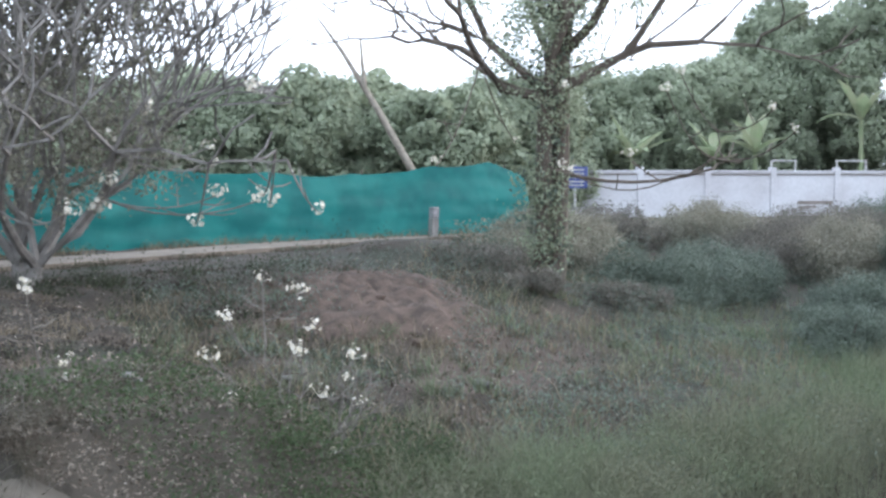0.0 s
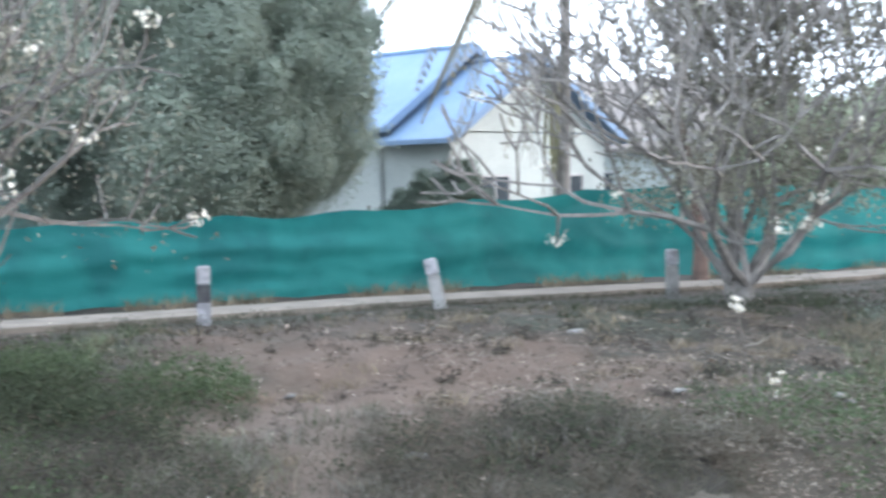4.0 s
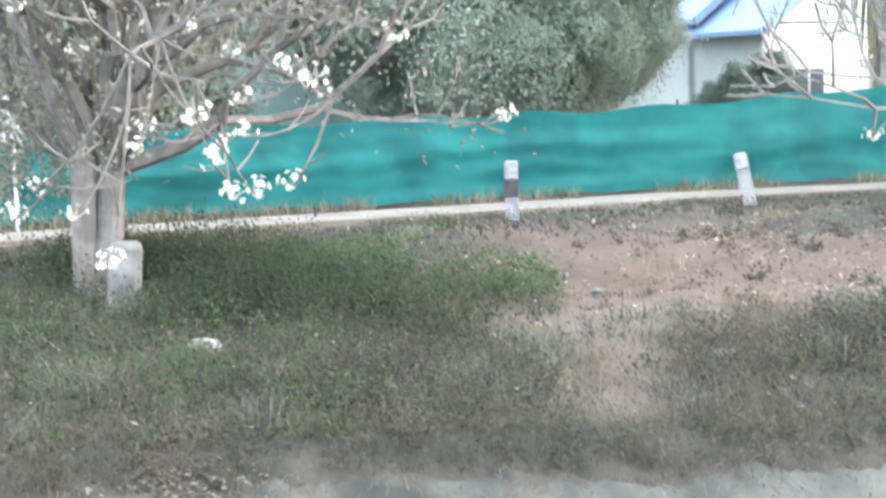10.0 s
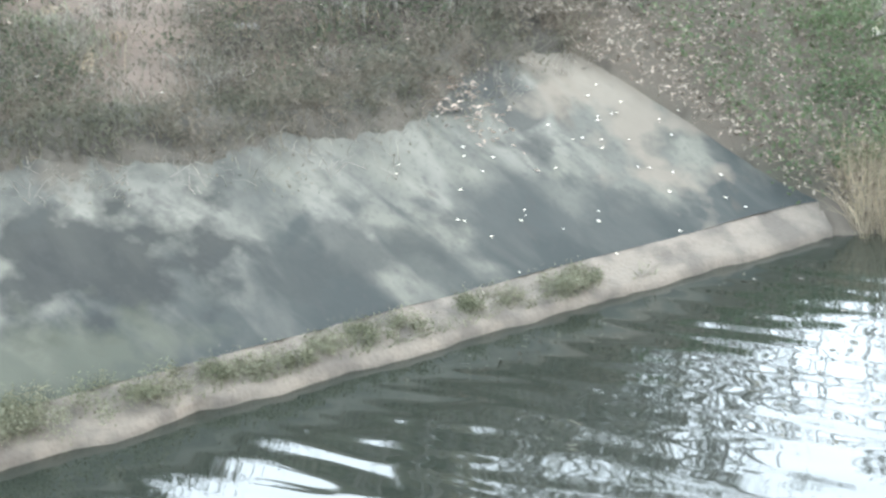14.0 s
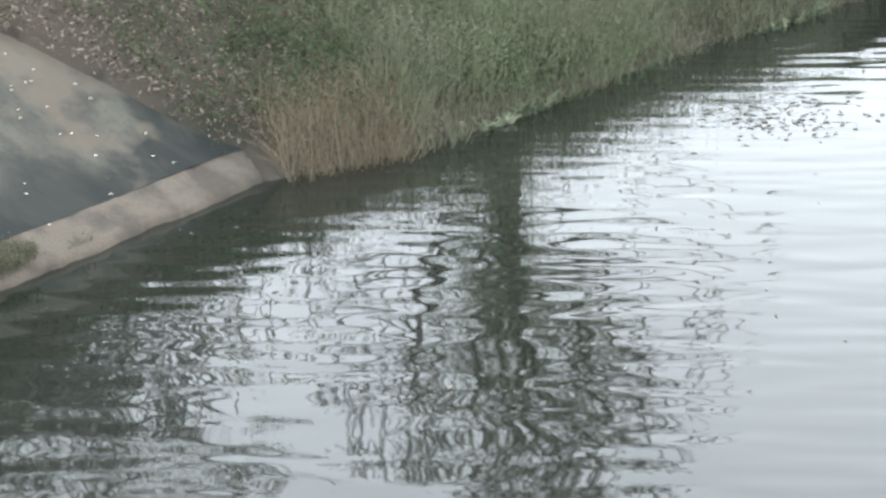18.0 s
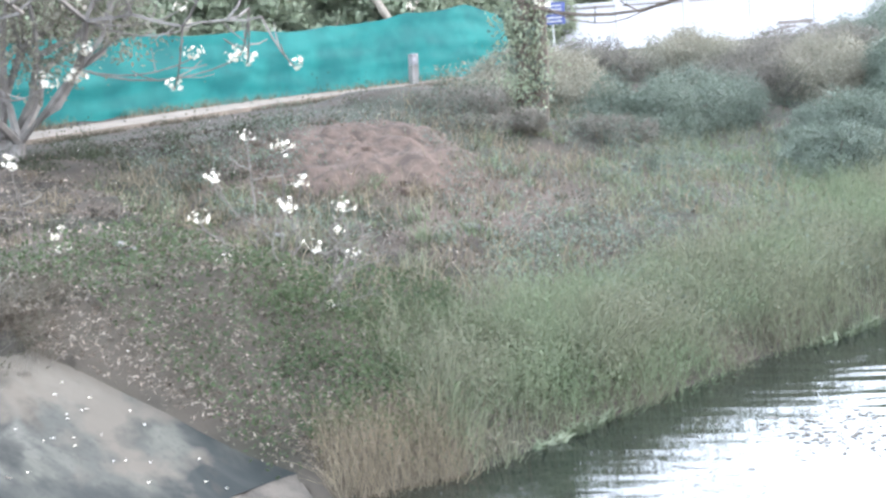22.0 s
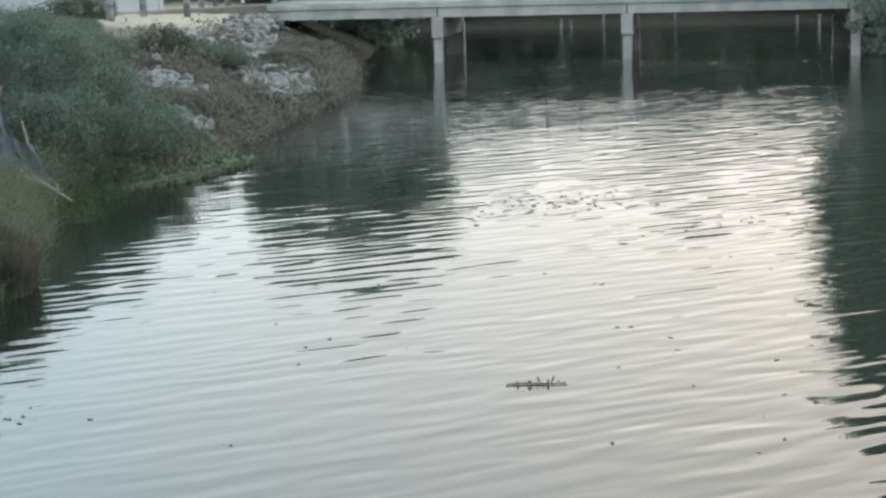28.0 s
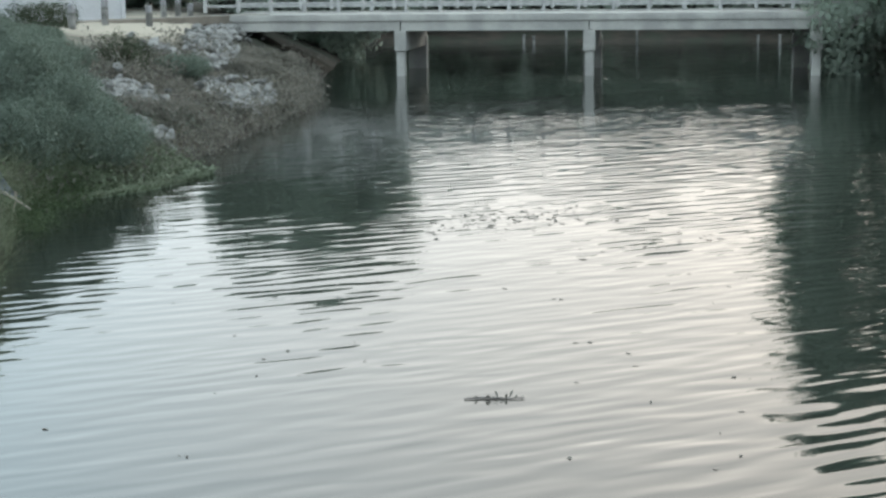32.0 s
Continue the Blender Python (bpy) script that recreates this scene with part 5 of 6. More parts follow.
stuff("weed_clumps", "olive green leafy weeds above the concrete", clumps(200, -7, 0.3, 2.5, 6.0, 62, 0.14, 0.36, 0.6, 120, 0.05, lambda u, s, r: over_edge(u, s - 0.1, r) & patchy(0.7, -0.08, 25.0)(u, s, r), 2.2), M_CREEPER, "weeds")
stuff("weed_clumps", "small dark weeds scattered over the open dirt", clumps(90, 2.0, 8.0, 5.0, 10.5, 63, 0.08, 0.24, 0.5, 90, 0.045, patchy(0.8, 0.0, 27.0), 2.6), M_DARKBRUSH, "weeds")
stuff("weed_clumps", "soft dark green weed clumps under the frangipani", clumps(400, -12, 3.4, 5.0, 10.5, 47, 0.25, 0.65, 0.7, 230, 0.05, patchy(0.4, 0.0, 6.0, 0.8)), M_LEAF2, "weeds")
stuff("weed_clumps", "green weed clumps beside the lane", clumps(260, 6.5, 24, 7.5, 13.0, 48, 0.2, 0.5, 0.5, 110, 0.05, patchy(0.3, 0.0, 3.0, 0.6)), M_LEAF2, "weeds")
stuff("weed_clumps", "green creeper clumps beside the concrete slope", clumps(260, 7.5, 12.0, 0.3, 3.4, 49, 0.18, 0.42, 0.5, 130, 0.05, patchy(0.5, 0.0, 7.0)), M_CREEPER, "weeds")
stuff("weed_clumps", "pale hazy green weed clumps on the bank", clumps(760, 12, 38, 0.6, 10.5, 50, 0.2, 0.6, 0.6, 130, 0.055, patchy(0.3, -0.05, 11.0)), M_BUSH, "weeds")
p, u, s = scatter(1500, 0.6, 5.2, -0.02, 0.34, 39, patchy(1.4, -0.05, 2.0))
p[:, 2] = 0.12
stuff("lip_weeds", "small khaki weeds on the concrete lip", blades(p, 0.02, 0.09, 0.006, 39, 1.4), M_LIPWEED, "weeds")


rng = random.Random(88)
lip_cs = []
for k in range(230):
    q = rng.random()
    x, y = shore_point(0.5 + 4.1 * q, rng.uniform(0.02, 0.3) + 0.05 * math.sin(q * 19))
    if noise.noise(Vector((q * 9, 0, 4))) > -0.32:
        lip_cs.append((x, y, 0.15 + rng.uniform(0, 0.05), rng.uniform(0.05, 0.12)))
stuff("lip_weeds", "low dull green weed clumps growing along the concrete lip", leaf_cloud(lip_cs, 110, 0.022, 88, 2.2), M_LIPWEED, "weeds")
lip_cs = [(*shore_point(-0.35 + rng.gauss(0, 0.55), 0.22 + rng.gauss(0, 0.14)), 0.2 + rng.uniform(0, 0.08), rng.uniform(0.07, 0.15)) for k in range(80)]
stuff("lip_weeds", "dull green leafy weeds at the upstream end of the lip", leaf_cloud(lip_cs, 150, 0.024, 89, 2.2), M_LIPWEED, "weeds")


stuff("dry_stems", "pale dry grass standing above the concrete edge", tufts(260, -6, 6.5, 3.0, 5.6, 78, patchy(0.6, -0.05, 15.5), 0.12, 0.36), M_GREYWEED, "grass")
stuff("weed_clumps", "dark leafy weed clumps above the concrete edge", clumps(90, -6, 6.0, 2.7, 4.6, 79, 0.2, 0.42, 0.6, 150, 0.05, patchy(0.7, 0.1, 16.5)), M_LEAF2, "weeds")


def slope_litter(n, u, s, ru, rs, seed, size, material, label):
    """leaves lying in a heap on the concrete"""
    rng = random.Random(seed)
    vs, fs = [], []
    for k in range(n):
        uu, sq = rng.gauss(u, ru), rng.gauss(s, rs)
        x, y = shore_point(uu, sq)
        c = Vector((x, y, SLOPE * max(sq, 0.1) + 0.035 + rng.uniform(0, 0.03)))
        a = rng.uniform(0, 6.28)
        d = Vector((math.cos(a), math.sin(a), rng.uniform(-0.3, 0.5)))
        w = d.cross(Vector((rng.gauss(0, 0.4), rng.gauss(0, 0.4), 1))).normalized()
        L = size * rng.uniform(0.5, 1.3)
        o = len(vs)
        vs += [c - d * L * 0.5, c + w * L * 0.2 + Vector((0, 0, 0.012)), c + d * L * 0.5, c - w * L * 0.2 + Vector((0, 0, 0.012))]
        fs += [(o, o + 1, o + 2), (o, o + 2, o + 3)]
    stuff("leaf_heap", label, (vs, fs), material, "leaf litter")


slope_litter(750, -1.9, 2.05, 0.3, 0.36, 81, 0.08, M_LITTER, "heap of brown dead leaves on the concrete slope")
slope_litter(220, -1.4, 1.45, 0.2, 0.32, 82, 0.055, M_PALELITTER, "pale dry leaves scattered down the concrete slope")
slope_litter(110, 4.62, 1.9, 0.14, 0.26, 83, 0.075, M_PALELITTER, "pale dry fallen flowers heaped on the concrete slope")
slope_litter(46, 4.4, 2.2, 0.5, 0.2, 84, 0.07, M_PALELITTER, "scattered dry flowers at the top of the concrete slope")
slope_litter(60, -0.85, 0.35, 0.16, 0.1, 85, 0.09, M_LITTER, "small heap of red-brown leaves on the lip")


def fallen_flowers(n, u0, u1, s0, s1, seed, lift):
    pts, u, s = scatter(n, u0, u1, s0, s1, seed)
    rng = np.random.default_rng(seed)
    vs, fs = [], []
    for (x, y, z), q in zip(pts, s):
        z = max(z, lift * q) + (0.035 if lift else rng.uniform(0.04, 0.28))
        w0 = rng.uniform(0, 6)
        R = rng.uniform(0.011, 0.021)
        for i in range(5):
            w = w0 + i * 1.2566
            c, t = Vector((x, y, z)), Vector((math.cos(w), math.sin(w), 0.35))
            side = Vector((-math.sin(w), math.cos(w), 0))
            o = len(vs)
            vs += [c, c + t * R * 0.6 + side * R * 0.38, c + t * R, c + t * R * 0.6 - side * R * 0.38]
            fs.append((o, o + 1, o + 2, o + 3))
    return vs, fs


stuff("fallen_flowers", "white fallen frangipani flowers on the concrete slope", fallen_flowers(55, 3.5, 6.9, 0.1, 1.9, 41, SLOPE), M_PETAL, "flowers")
stuff("fallen_flowers", "white fallen frangipani flowers on the bank", fallen_flowers(520, -12, 22, 2.6, 12.5, 42, 0.0), M_PETAL, "flowers")


def flat_stone(at, size, seed):
    rng = random.Random(seed)
    bm = bmesh.new()
    bmesh.ops.create_icosphere(bm, subdivisions=2, radius=size)
    for v in bm.verts:
        v.co = Vector((v.co.x * 1.2, v.co.y * 0.85, v.co.z * 0.4)) * rng.uniform(0.88, 1.1)
    ob = part("flat_stone", bm, M_STONE)
    ob.matrix_world = pose(*at, land_at(*at) + 0.02 + (size > 0.15) * 0.14, rng.uniform(-15, 15), rng.uniform(-15, 15), rng.uniform(0, 180))
    return tagged(ob, "pale flat stone lying on the bank", "stone", "stones on the bank")


for k, at in enumerate(((-3.58, 17.44), (0.44, 22.65), (7.74, 37.29), (8.89, 39.01), (-5.45, 17.62), (-3.59, 17.71), (-8.13, 21.3), (-10.79, 10.69), (-9.87, 16.35), (-7.09, 14.13), (0.34, 22.78), (-2.25, 21.6))):
    flat_stone(at, 0.17 if k == 7 else 0.09 + 0.05 * ((k * 7) % 4) / 3, 300 + k)


def earth_mound():
    e = empty("earth_mound", (-1.3, 26.0, land_at(-1.3, 26.0)))
    vs, fs = [], []
    n, m = 64, 26
    for j in range(m + 1):
        for i in range(n):
            a = 2 * math.pi * i / n
            r = 2.0 * j / m * (1 + 0.35 * noise.noise(Vector((math.cos(a) * 1.3, math.sin(a) * 1.3, 4))))
            x, y = r * math.cos(a), r * 1.1 * math.sin(a)
            w = noise.fractal(Vector((x * 2.4, y * 2.4, 2)), 0.7, 2.2, 5)
            h = 0.34 * (1 - (j / m) ** 2) + 0.16 * w * (1 - j / m) - 0.06 * (j / m) ** 3
            vs.append((x, y, land_at(-1.3 + x, 26.0 + y) - e.location.z + h))
    for j in range(m):
        for i in range(n):
            fs.append((j * n + i, j * n + (i + 1) % n, (j + 1) * n + (i + 1) % n, (j + 1) * n + i)[::-1])
    part("soil", (vs, fs, True), M_REDSOIL, e)
    rng = random.Random(5)
    for k in range(70):
        a, r = rng.uniform(0, 6.28), 2.3 * math.sqrt(rng.random())
        x, y = r * math.cos(a), r * math.sin(a)
        bm = bmesh.new()
        bmesh.ops.create_icosphere(bm, subdivisions=1, radius=rng.uniform(0.03, 0.13))
        for v in bm.verts:
            v.co *= rng.uniform(0.7, 1.2)
            v.co += Vector((x, y, land_at(-1.3 + x, 26.0 + y) - e.location.z + 0.3 * (1 - (r / 2.0) ** 2) - 0.02))
        part("clod", bm, M_REDSOIL, e)
    return tagged(e, "low mound of reddish brown earth with clods", "mound")


earth_mound()

# ---- bushes and far trees ----


def bush(label, at, r, h, n, cover, leaf, material, seed, name="bush"):
    rng = random.Random(seed)
    z = land_at(*at)
    e = empty(name, (at[0], at[1], z))
    cs, stems = [], []
    for k in range(n):
        a, q = rng.uniform(0, 6.283), math.sqrt(rng.random()) * r
        c = (q * math.cos(a), q * math.sin(a), rng.uniform(0.1, 1.0) * h * (1 - 0.5 * (q / r) ** 2))
        cs.append((*c, min(r * rng.uniform(0.18, 0.36), 0.08 + 0.45 * h)))
        if k % 3 == 0:
            stems.append(tube([(c[0] * 0.15, c[1] * 0.15, -0.1), (c[0] * 0.6, c[1] * 0.6, c[2] * 0.5), c], [0.03, 0.02, 0.008], 4, False))
    part("stem", joined(stems), M_TRUNK, e)
    part("foliage", leaf_shell(cs, leaf, seed, cover, 2.6, 1.0, 0.7), material, e)
    return tagged(e, label, "bush", "bushes on the bank")


for k, (x, y, r, h, m, lab) in enumerate((
        (4.3, 32.6, 1.3, 1.1, M_BUSH, "leafy green bush on the bank"), (3.0, 34.5, 1.0, 1.0, M_KHAKI, "dull khaki bush beside the tree trunk"),
        (1.0, 33.6, 0.9, 0.3, M_KHAKI, "dry khaki bush at the bank top"), (2.2, 36.5, 1.3, 0.9, M_KHAKI, "dry weedy bush beside the lane"),
        (7.2, 29.2, 0.9, 0.9, M_BUSH, "dark green bush low on the bank"), (9.5, 38.0, 1.5, 1.1, M_KHAKI, "brown weedy bush at the bank top"),
        (6.2, 40.5, 1.4, 0.9, M_KHAKI, "weedy bush at the bank top"), (12.5, 44.0, 1.6, 1.0, M_BUSH, "green bush near the white wall"),
        (11.4, 35.2, 1.7, 1.7, M_BUSH, "dense dark green bush behind the torn net"), (13.2, 36.6, 1.5, 1.6, M_BUSH, "dense green bush above the water"),
        (10.6, 31.8, 1.1, 1.2, M_BUSH, "green bush at the waterside"), (12.6, 32.9, 1.4, 1.8, M_BUSH, "dense dark green bush at the waterside"), (13.6, 34.6, 1.0, 1.0, M_BUSH, "dense dark green bush over the water"), (12.0, 36.8, 1.6, 2.0, M_BUSH, "tall dark green bush on the bank"), (16.8, 38.2, 1.0, 0.5, M_GREYWEED, "weedy bush among the rubble"), (20.9, 45.0, 0.8, 0.35, M_BUSH, "dull green bush among the rubble"), (24.6, 48.5, 1.3, 0.35, M_GREYWEED, "grey-brown bush below the bridge end"), (28.5, 54.5, 1.5, 0.35, M_GREYWEED, "grey-brown weeds below the bridge end"), (15.0, 41.0, 1.3, 0.6, M_BUSH, "green bush above the rubble"),
        (17.0, 47.0, 1.1, 0.3, M_BUSH, "low green bush beside the wall"), (-14.6, 12.9, 0.9, 0.4, M_LEAF2, "low dark green weeds round the frangipani"), (-13.3, 13.5, 0.9, 0.45, M_LEAF2, "low dark green weeds round the frangipani"),
        (-12.2, 12.4, 0.8, 0.35, M_LEAF2, "low dark green weeds on the bank top"), (-12.3, 14.4, 0.9, 0.4, M_CREEPER, "low green leafy weeds on the bank top"), (-10.9, 13.6, 0.8, 0.35, M_LEAF2, "low dark green weeds on the bank top"), (-10.7, 15.4, 0.7, 0.35, M_CREEPER, "low green leafy weeds on the bank top"), (0.5, 29.9, 0.9, 0.2, M_GREYWEED, "grey-brown dead scrub beside the tree trunk"),
        (1.0, 29.0, 0.9, 0.2, M_GREYWEED, "low dead scrub under the tall tree"), (3.2, 30.6, 0.9, 0.2, M_GREYWEED, "dry brown scrub below the tall tree"), (7.6, 38.0, 1.4, 0.9, M_GREYWEED, "dry brown scrub at the bank top"),
        (9.6, 40.6, 1.5, 0.9, M_GREYWEED, "dry brown scrub before the white wall"), (8.4, 32.4, 1.2, 0.9, M_BUSH, "green bush on the slope"), (5.7, 34.8, 1.2, 0.8, M_BUSH, "dull green bush on the bank"), (3.8, 39.8, 1.2, 0.7, M_GREYWEED, "dry weeds before the white wall"), (18.4, 43.6, 0.8, 0.85, M_LEAF2, "dark bush among the rubble"),
        (20.3, 55.0, 1.3, 0.7, M_LEAF2, "dark clipped bush before the wall"), (-15.0, 30.5, 0.7, 2.7, M_BUSH, "dark leafy shrub behind the net fence"),
        (-14.4, 31.2, 0.6, 2.6, M_BUSH, "dark leafy shrub before the house"))):
    bush(lab, (x, y), r, h, 34 if h < 2 else 90, 0.35 if m in (M_LEAF2, M_CREEPER) else 0.8 if h < 2 else 2.0, 0.06, m, 60 + k)

k = 0
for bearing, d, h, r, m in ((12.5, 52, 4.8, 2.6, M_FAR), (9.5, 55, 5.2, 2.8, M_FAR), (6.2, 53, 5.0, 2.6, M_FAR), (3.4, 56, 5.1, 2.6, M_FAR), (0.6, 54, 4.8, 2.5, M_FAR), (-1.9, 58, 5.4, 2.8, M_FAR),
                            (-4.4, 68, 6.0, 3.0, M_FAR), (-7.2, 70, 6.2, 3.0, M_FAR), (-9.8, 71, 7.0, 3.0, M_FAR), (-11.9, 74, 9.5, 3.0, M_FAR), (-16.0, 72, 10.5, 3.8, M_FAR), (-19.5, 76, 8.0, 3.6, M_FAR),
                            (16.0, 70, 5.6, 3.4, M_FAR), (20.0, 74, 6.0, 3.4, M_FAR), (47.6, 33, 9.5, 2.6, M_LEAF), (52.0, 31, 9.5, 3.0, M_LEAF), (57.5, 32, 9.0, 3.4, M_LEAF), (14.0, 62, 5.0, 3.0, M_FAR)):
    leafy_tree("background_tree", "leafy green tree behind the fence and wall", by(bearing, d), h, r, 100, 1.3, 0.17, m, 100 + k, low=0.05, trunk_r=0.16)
    k += 1
for bearing, d, h, r in ((-29.4, 84, 10.5, 5.0), (-24.0, 92, 7.0, 3.0), (-33.5, 104, 6, 4.2), (-36.0, 106, 5.5, 4.0), (-38.8, 104, 6, 4.2), (-41.8, 106, 5.5, 4.2), (-44.6, 104, 6.5, 4.2), (-47.4, 103, 6.5, 4.2), (-50.2, 103, 7, 4.2), (-21.0, 90, 6.0, 3.0), (-34.0, 118, 9.0, 4.2), (-37.5, 122, 8.0, 4.0), (-41.0, 118, 9.5, 4.4), (-44.5, 121, 8.5, 4.2), (-48.0, 116, 10.0, 4.6),
                         (-52.0, 112, 10.0, 4.6), (-56.0, 104, 11.0, 5.0), (-50.6, 70, 19.0, 5.0), (-54.5, 66, 14.0, 4.6), (-60.0, 62, 13.0, 5.0), (-31.0, 125, 9.0, 4.2), (-27.0, 112, 9.0, 4.2)):
    leafy_tree("canal_tree", "dark leafy tree on the far canal bank", by(bearing, d), h, r, 170 if d == 84 else 100, 1.4, 0.32, M_LEAF, 140 + k, low=0.02, trunk_r=0.22)
    k += 1


def leaf_strip(base, d, length, width, droop, n=7, fold=0.25):
    """one long arching leaf as a strip with a folded midrib: verts, faces"""
    d = Vector(d).normalized()
    side = d.cross(Vector((0, 0, 1))).normalized()
    vs, fs = [], []
    for i in range(n + 1):
        t = i / n
        c = Vector(base) + d * length * t - Vector((0, 0, 1)) * droop * t * t
        w = width * math.sin(math.pi * min(1, 0.12 + t * 0.9)) * 0.5
        vs += [c - side * w + Vector((0, 0, w * fold)), c, c + side * w + Vector((0, 0, w * fold))]
    for i in range(n):
        for j in range(2):
            fs.append((i * 3 + j, i * 3 + j + 1, i * 3 + j + 4, i * 3 + j + 3))
    return vs, fs


def banana(at, h, seed):
    rng = random.Random(seed)
    e = empty("banana_plant", (*at, land_at(*at) - 0.05))
    part("stem", tube([(0, 0, 0), (0.03, 0, h * 0.5), (0, 0, h)], [0.13, 0.1, 0.06], 8), M_BANANA, e)
    for i in range(8):
        w = i * 0.785 + rng.uniform(-0.3, 0.3)
        up = rng.uniform(0.5, 3.0)
        part("leaf", leaf_strip((0, 0, h * 0.95), (math.cos(w), math.sin(w), up), rng.uniform(1.9, 2.8), 0.5, rng.uniform(0.3, 1.6)), M_BANANA, e)
    return tagged(e, "pale green banana plant behind the white wall", "banana plant", "banana plants")


banana(by(-14.2, 66), 4.0, 1)
banana(by(-10.6, 65.5), 2.6, 2)
banana(by(-9.2, 65.5), 2.3, 3)
banana(by(-6.3, 64), 2.3, 4)


def palm(at, h, seed):
    rng = random.Random(seed)
    e = empty("coconut_palm", (*at, land_at(*at) - 0.1))
    pts = [(0.25 * math.sin(t * 1.4), 0.1 * t, h * t) for t in (0, 0.2, 0.4, 0.6, 0.8, 1.0)]
    part("trunk", tube(pts, [0.2, 0.16, 0.14, 0.13, 0.12, 0.12], 9), M_BARK, e)
    top = Vector(pts[-1])
    for i in range(58):
        w = i * 2.4
        up = rng.uniform(-1.3, 0.9) if i < 40 else rng.uniform(0.2, 1.2)
        d = Vector((math.cos(w), math.sin(w), up)).normalized()
        L = rng.uniform(4.6, 5.8)
        droop = rng.uniform(2.0, 4.2)
        side = d.cross(Vector((0, 0, 1))).normalized()
        vs, fs = [], []
        rib = []
        for k2 in range(40):
            t = (k2 + 3) / 43
            c = top + d * L * t - Vector((0, 0, 1)) * droop * t * t
            rib.append(c)
            for sg in (-1, 1):
                l2 = 0.85 * math.sin(math.pi * (0.15 + 0.8 * t))
                tipd = (side * sg * 0.55 + d * 0.35 + Vector((0, 0, -0.75))).normalized()
                o = len(vs)
                vs += [c, c + tipd * l2 * 0.5 + d * 0.06, c + tipd * l2, c + tipd * l2 * 0.5 - d * 0.06]
                fs.append((o, o + 1, o + 2, o + 3))
        fr = part("frond", (vs, fs), M_KHAKI, e)
        part("midrib", tube(rib, [0.03] * 13 + [0.02] * 14 + [0.01] * 13, 4), M_STICK, fr)
    for i in range(9):                               # dead fronds hang down beside the trunk
        x0, L = -0.75 + 0.11 * i + rng.uniform(-0.06, 0.06), rng.uniform(1.7, 2.9)
        pts = [Vector((x0 * (0.5 + 0.5 * t), -0.25 - 0.1 * t, 4.7 - L * t)) for t in (0, 0.25, 0.5, 0.75, 1)]
        fr = part("dead_frond", leaf_strip(pts[0], pts[-1] - pts[0] + Vector((0.01, 0, 0)), L, 0.2, 0.0, 6), M_DRYFROND, e, "dead frond hanging beside the trunk")
        part("midrib", tube(pts, [0.02, 0.018, 0.015, 0.012, 0.008], 4), M_STICK, fr)
    return tagged(e, "coconut palm with drooping dry fronds behind the fence", "palm")


palm(by(21.3, 36), 9.7, 3)


def far_house(label, at, turn, w, d, h, rise, wall, roof):
    e = empty("house", (*at, 2.4), turn)
    for y in (-d / 2, d / 2):
        part("wall", box_bm((w, 0.18, h), (0, y, h / 2), 0.01), wall, e)
    for x in (-w / 2 + 0.09, w / 2 - 0.09):
        part("wall", box_bm((0.18, d - 0.2, h), (x, 0, h / 2), 0.01), wall, e)
        part("gable", pediment(x - 0.09, d / 2, rise - 0.1, h), wall, e)
    for shape in gable_roof(w + 0.9, d / 2, rise, (-w / 2 - 0.45, 0, h + 0.02)):
        part("roof_slope", shape, roof, e)
    for x in (-w / 4, w / 4):
        win = part("window", box_bm((1.1, 0.05, 1.0), (x, -d / 2 - 0.09, h * 0.55), 0.0), M_GLASS, e)
        part("window_frame", box_bm((1.24, 0.08, 0.08), (x, -d / 2 - 0.1, h * 0.55 + 0.52), 0.005), M_WHITE, win)
        part("window_frame", box_bm((1.24, 0.08, 0.08), (x, -d / 2 - 0.1, h * 0.55 - 0.52), 0.005), M_WHITE, win)
    return tagged(e, label, "house")


far_house("teal house with a dark gable roof behind trees", by(43.4, 44), 130, 6.0, 5.5, 4.4, 1.8, M_TEAL, M_DULLROOF)
far_house("house with a grey-brown roof behind the frangipani", by(17.5, 58), 10, 8.0, 6.0, 3.6, 2.2, M_HOUSE, M_DULLROOF)

# ---- rubble on the bank by the bridge ----


def stone_mesh(seed):
    rng = random.Random(seed)
    bm = bmesh.new()
    bmesh.ops.create_icosphere(bm, subdivisions=1, radius=0.5)
    for v in bm.verts:
        v.co *= rng.uniform(0.75, 1.12)
        v.co.z *= 0.6
        v.co.x *= 1.25
    me = bpy.data.meshes.new("stone")
    bm.to_mesh(me)
    bm.free()
    me.materials.append(M_STONE)
    return me


STONES = [stone_mesh(k) for k in range(7)]
HEAPS = ((38.9, 3.0, 1.0, 0.4), (37.0, 3.0, 0.9, 0.3), (38.9, 2.35, 1.1, 0.28), (45.5, 1.75, 1.4, 0.4), (44.5, 1.05, 1.4, 0.25), (46.9, 1.0, 1.0, 0.22), (51.0, 3.0, 1.8, 0.35), (56.0, 3.2, 2.0, 0.3), (47.3, 4.4, 1.3, 0.25), (54.9, 4.0, 2.0, 0.3), (63.0, 4.0, 3.0, 0.35), (36.0, 1.5, 0.45, 0.18), (35.4, 0.75, 0.4, 0.15))


def rocky(u, s):
    """where the rubble lies bare"""
    out = np.zeros(len(u), bool)
    for a, b, ra, rb in HEAPS:
        out |= ((u - a) / ra) ** 2 + ((s - b) / rb) ** 2 < 1.3
    return out


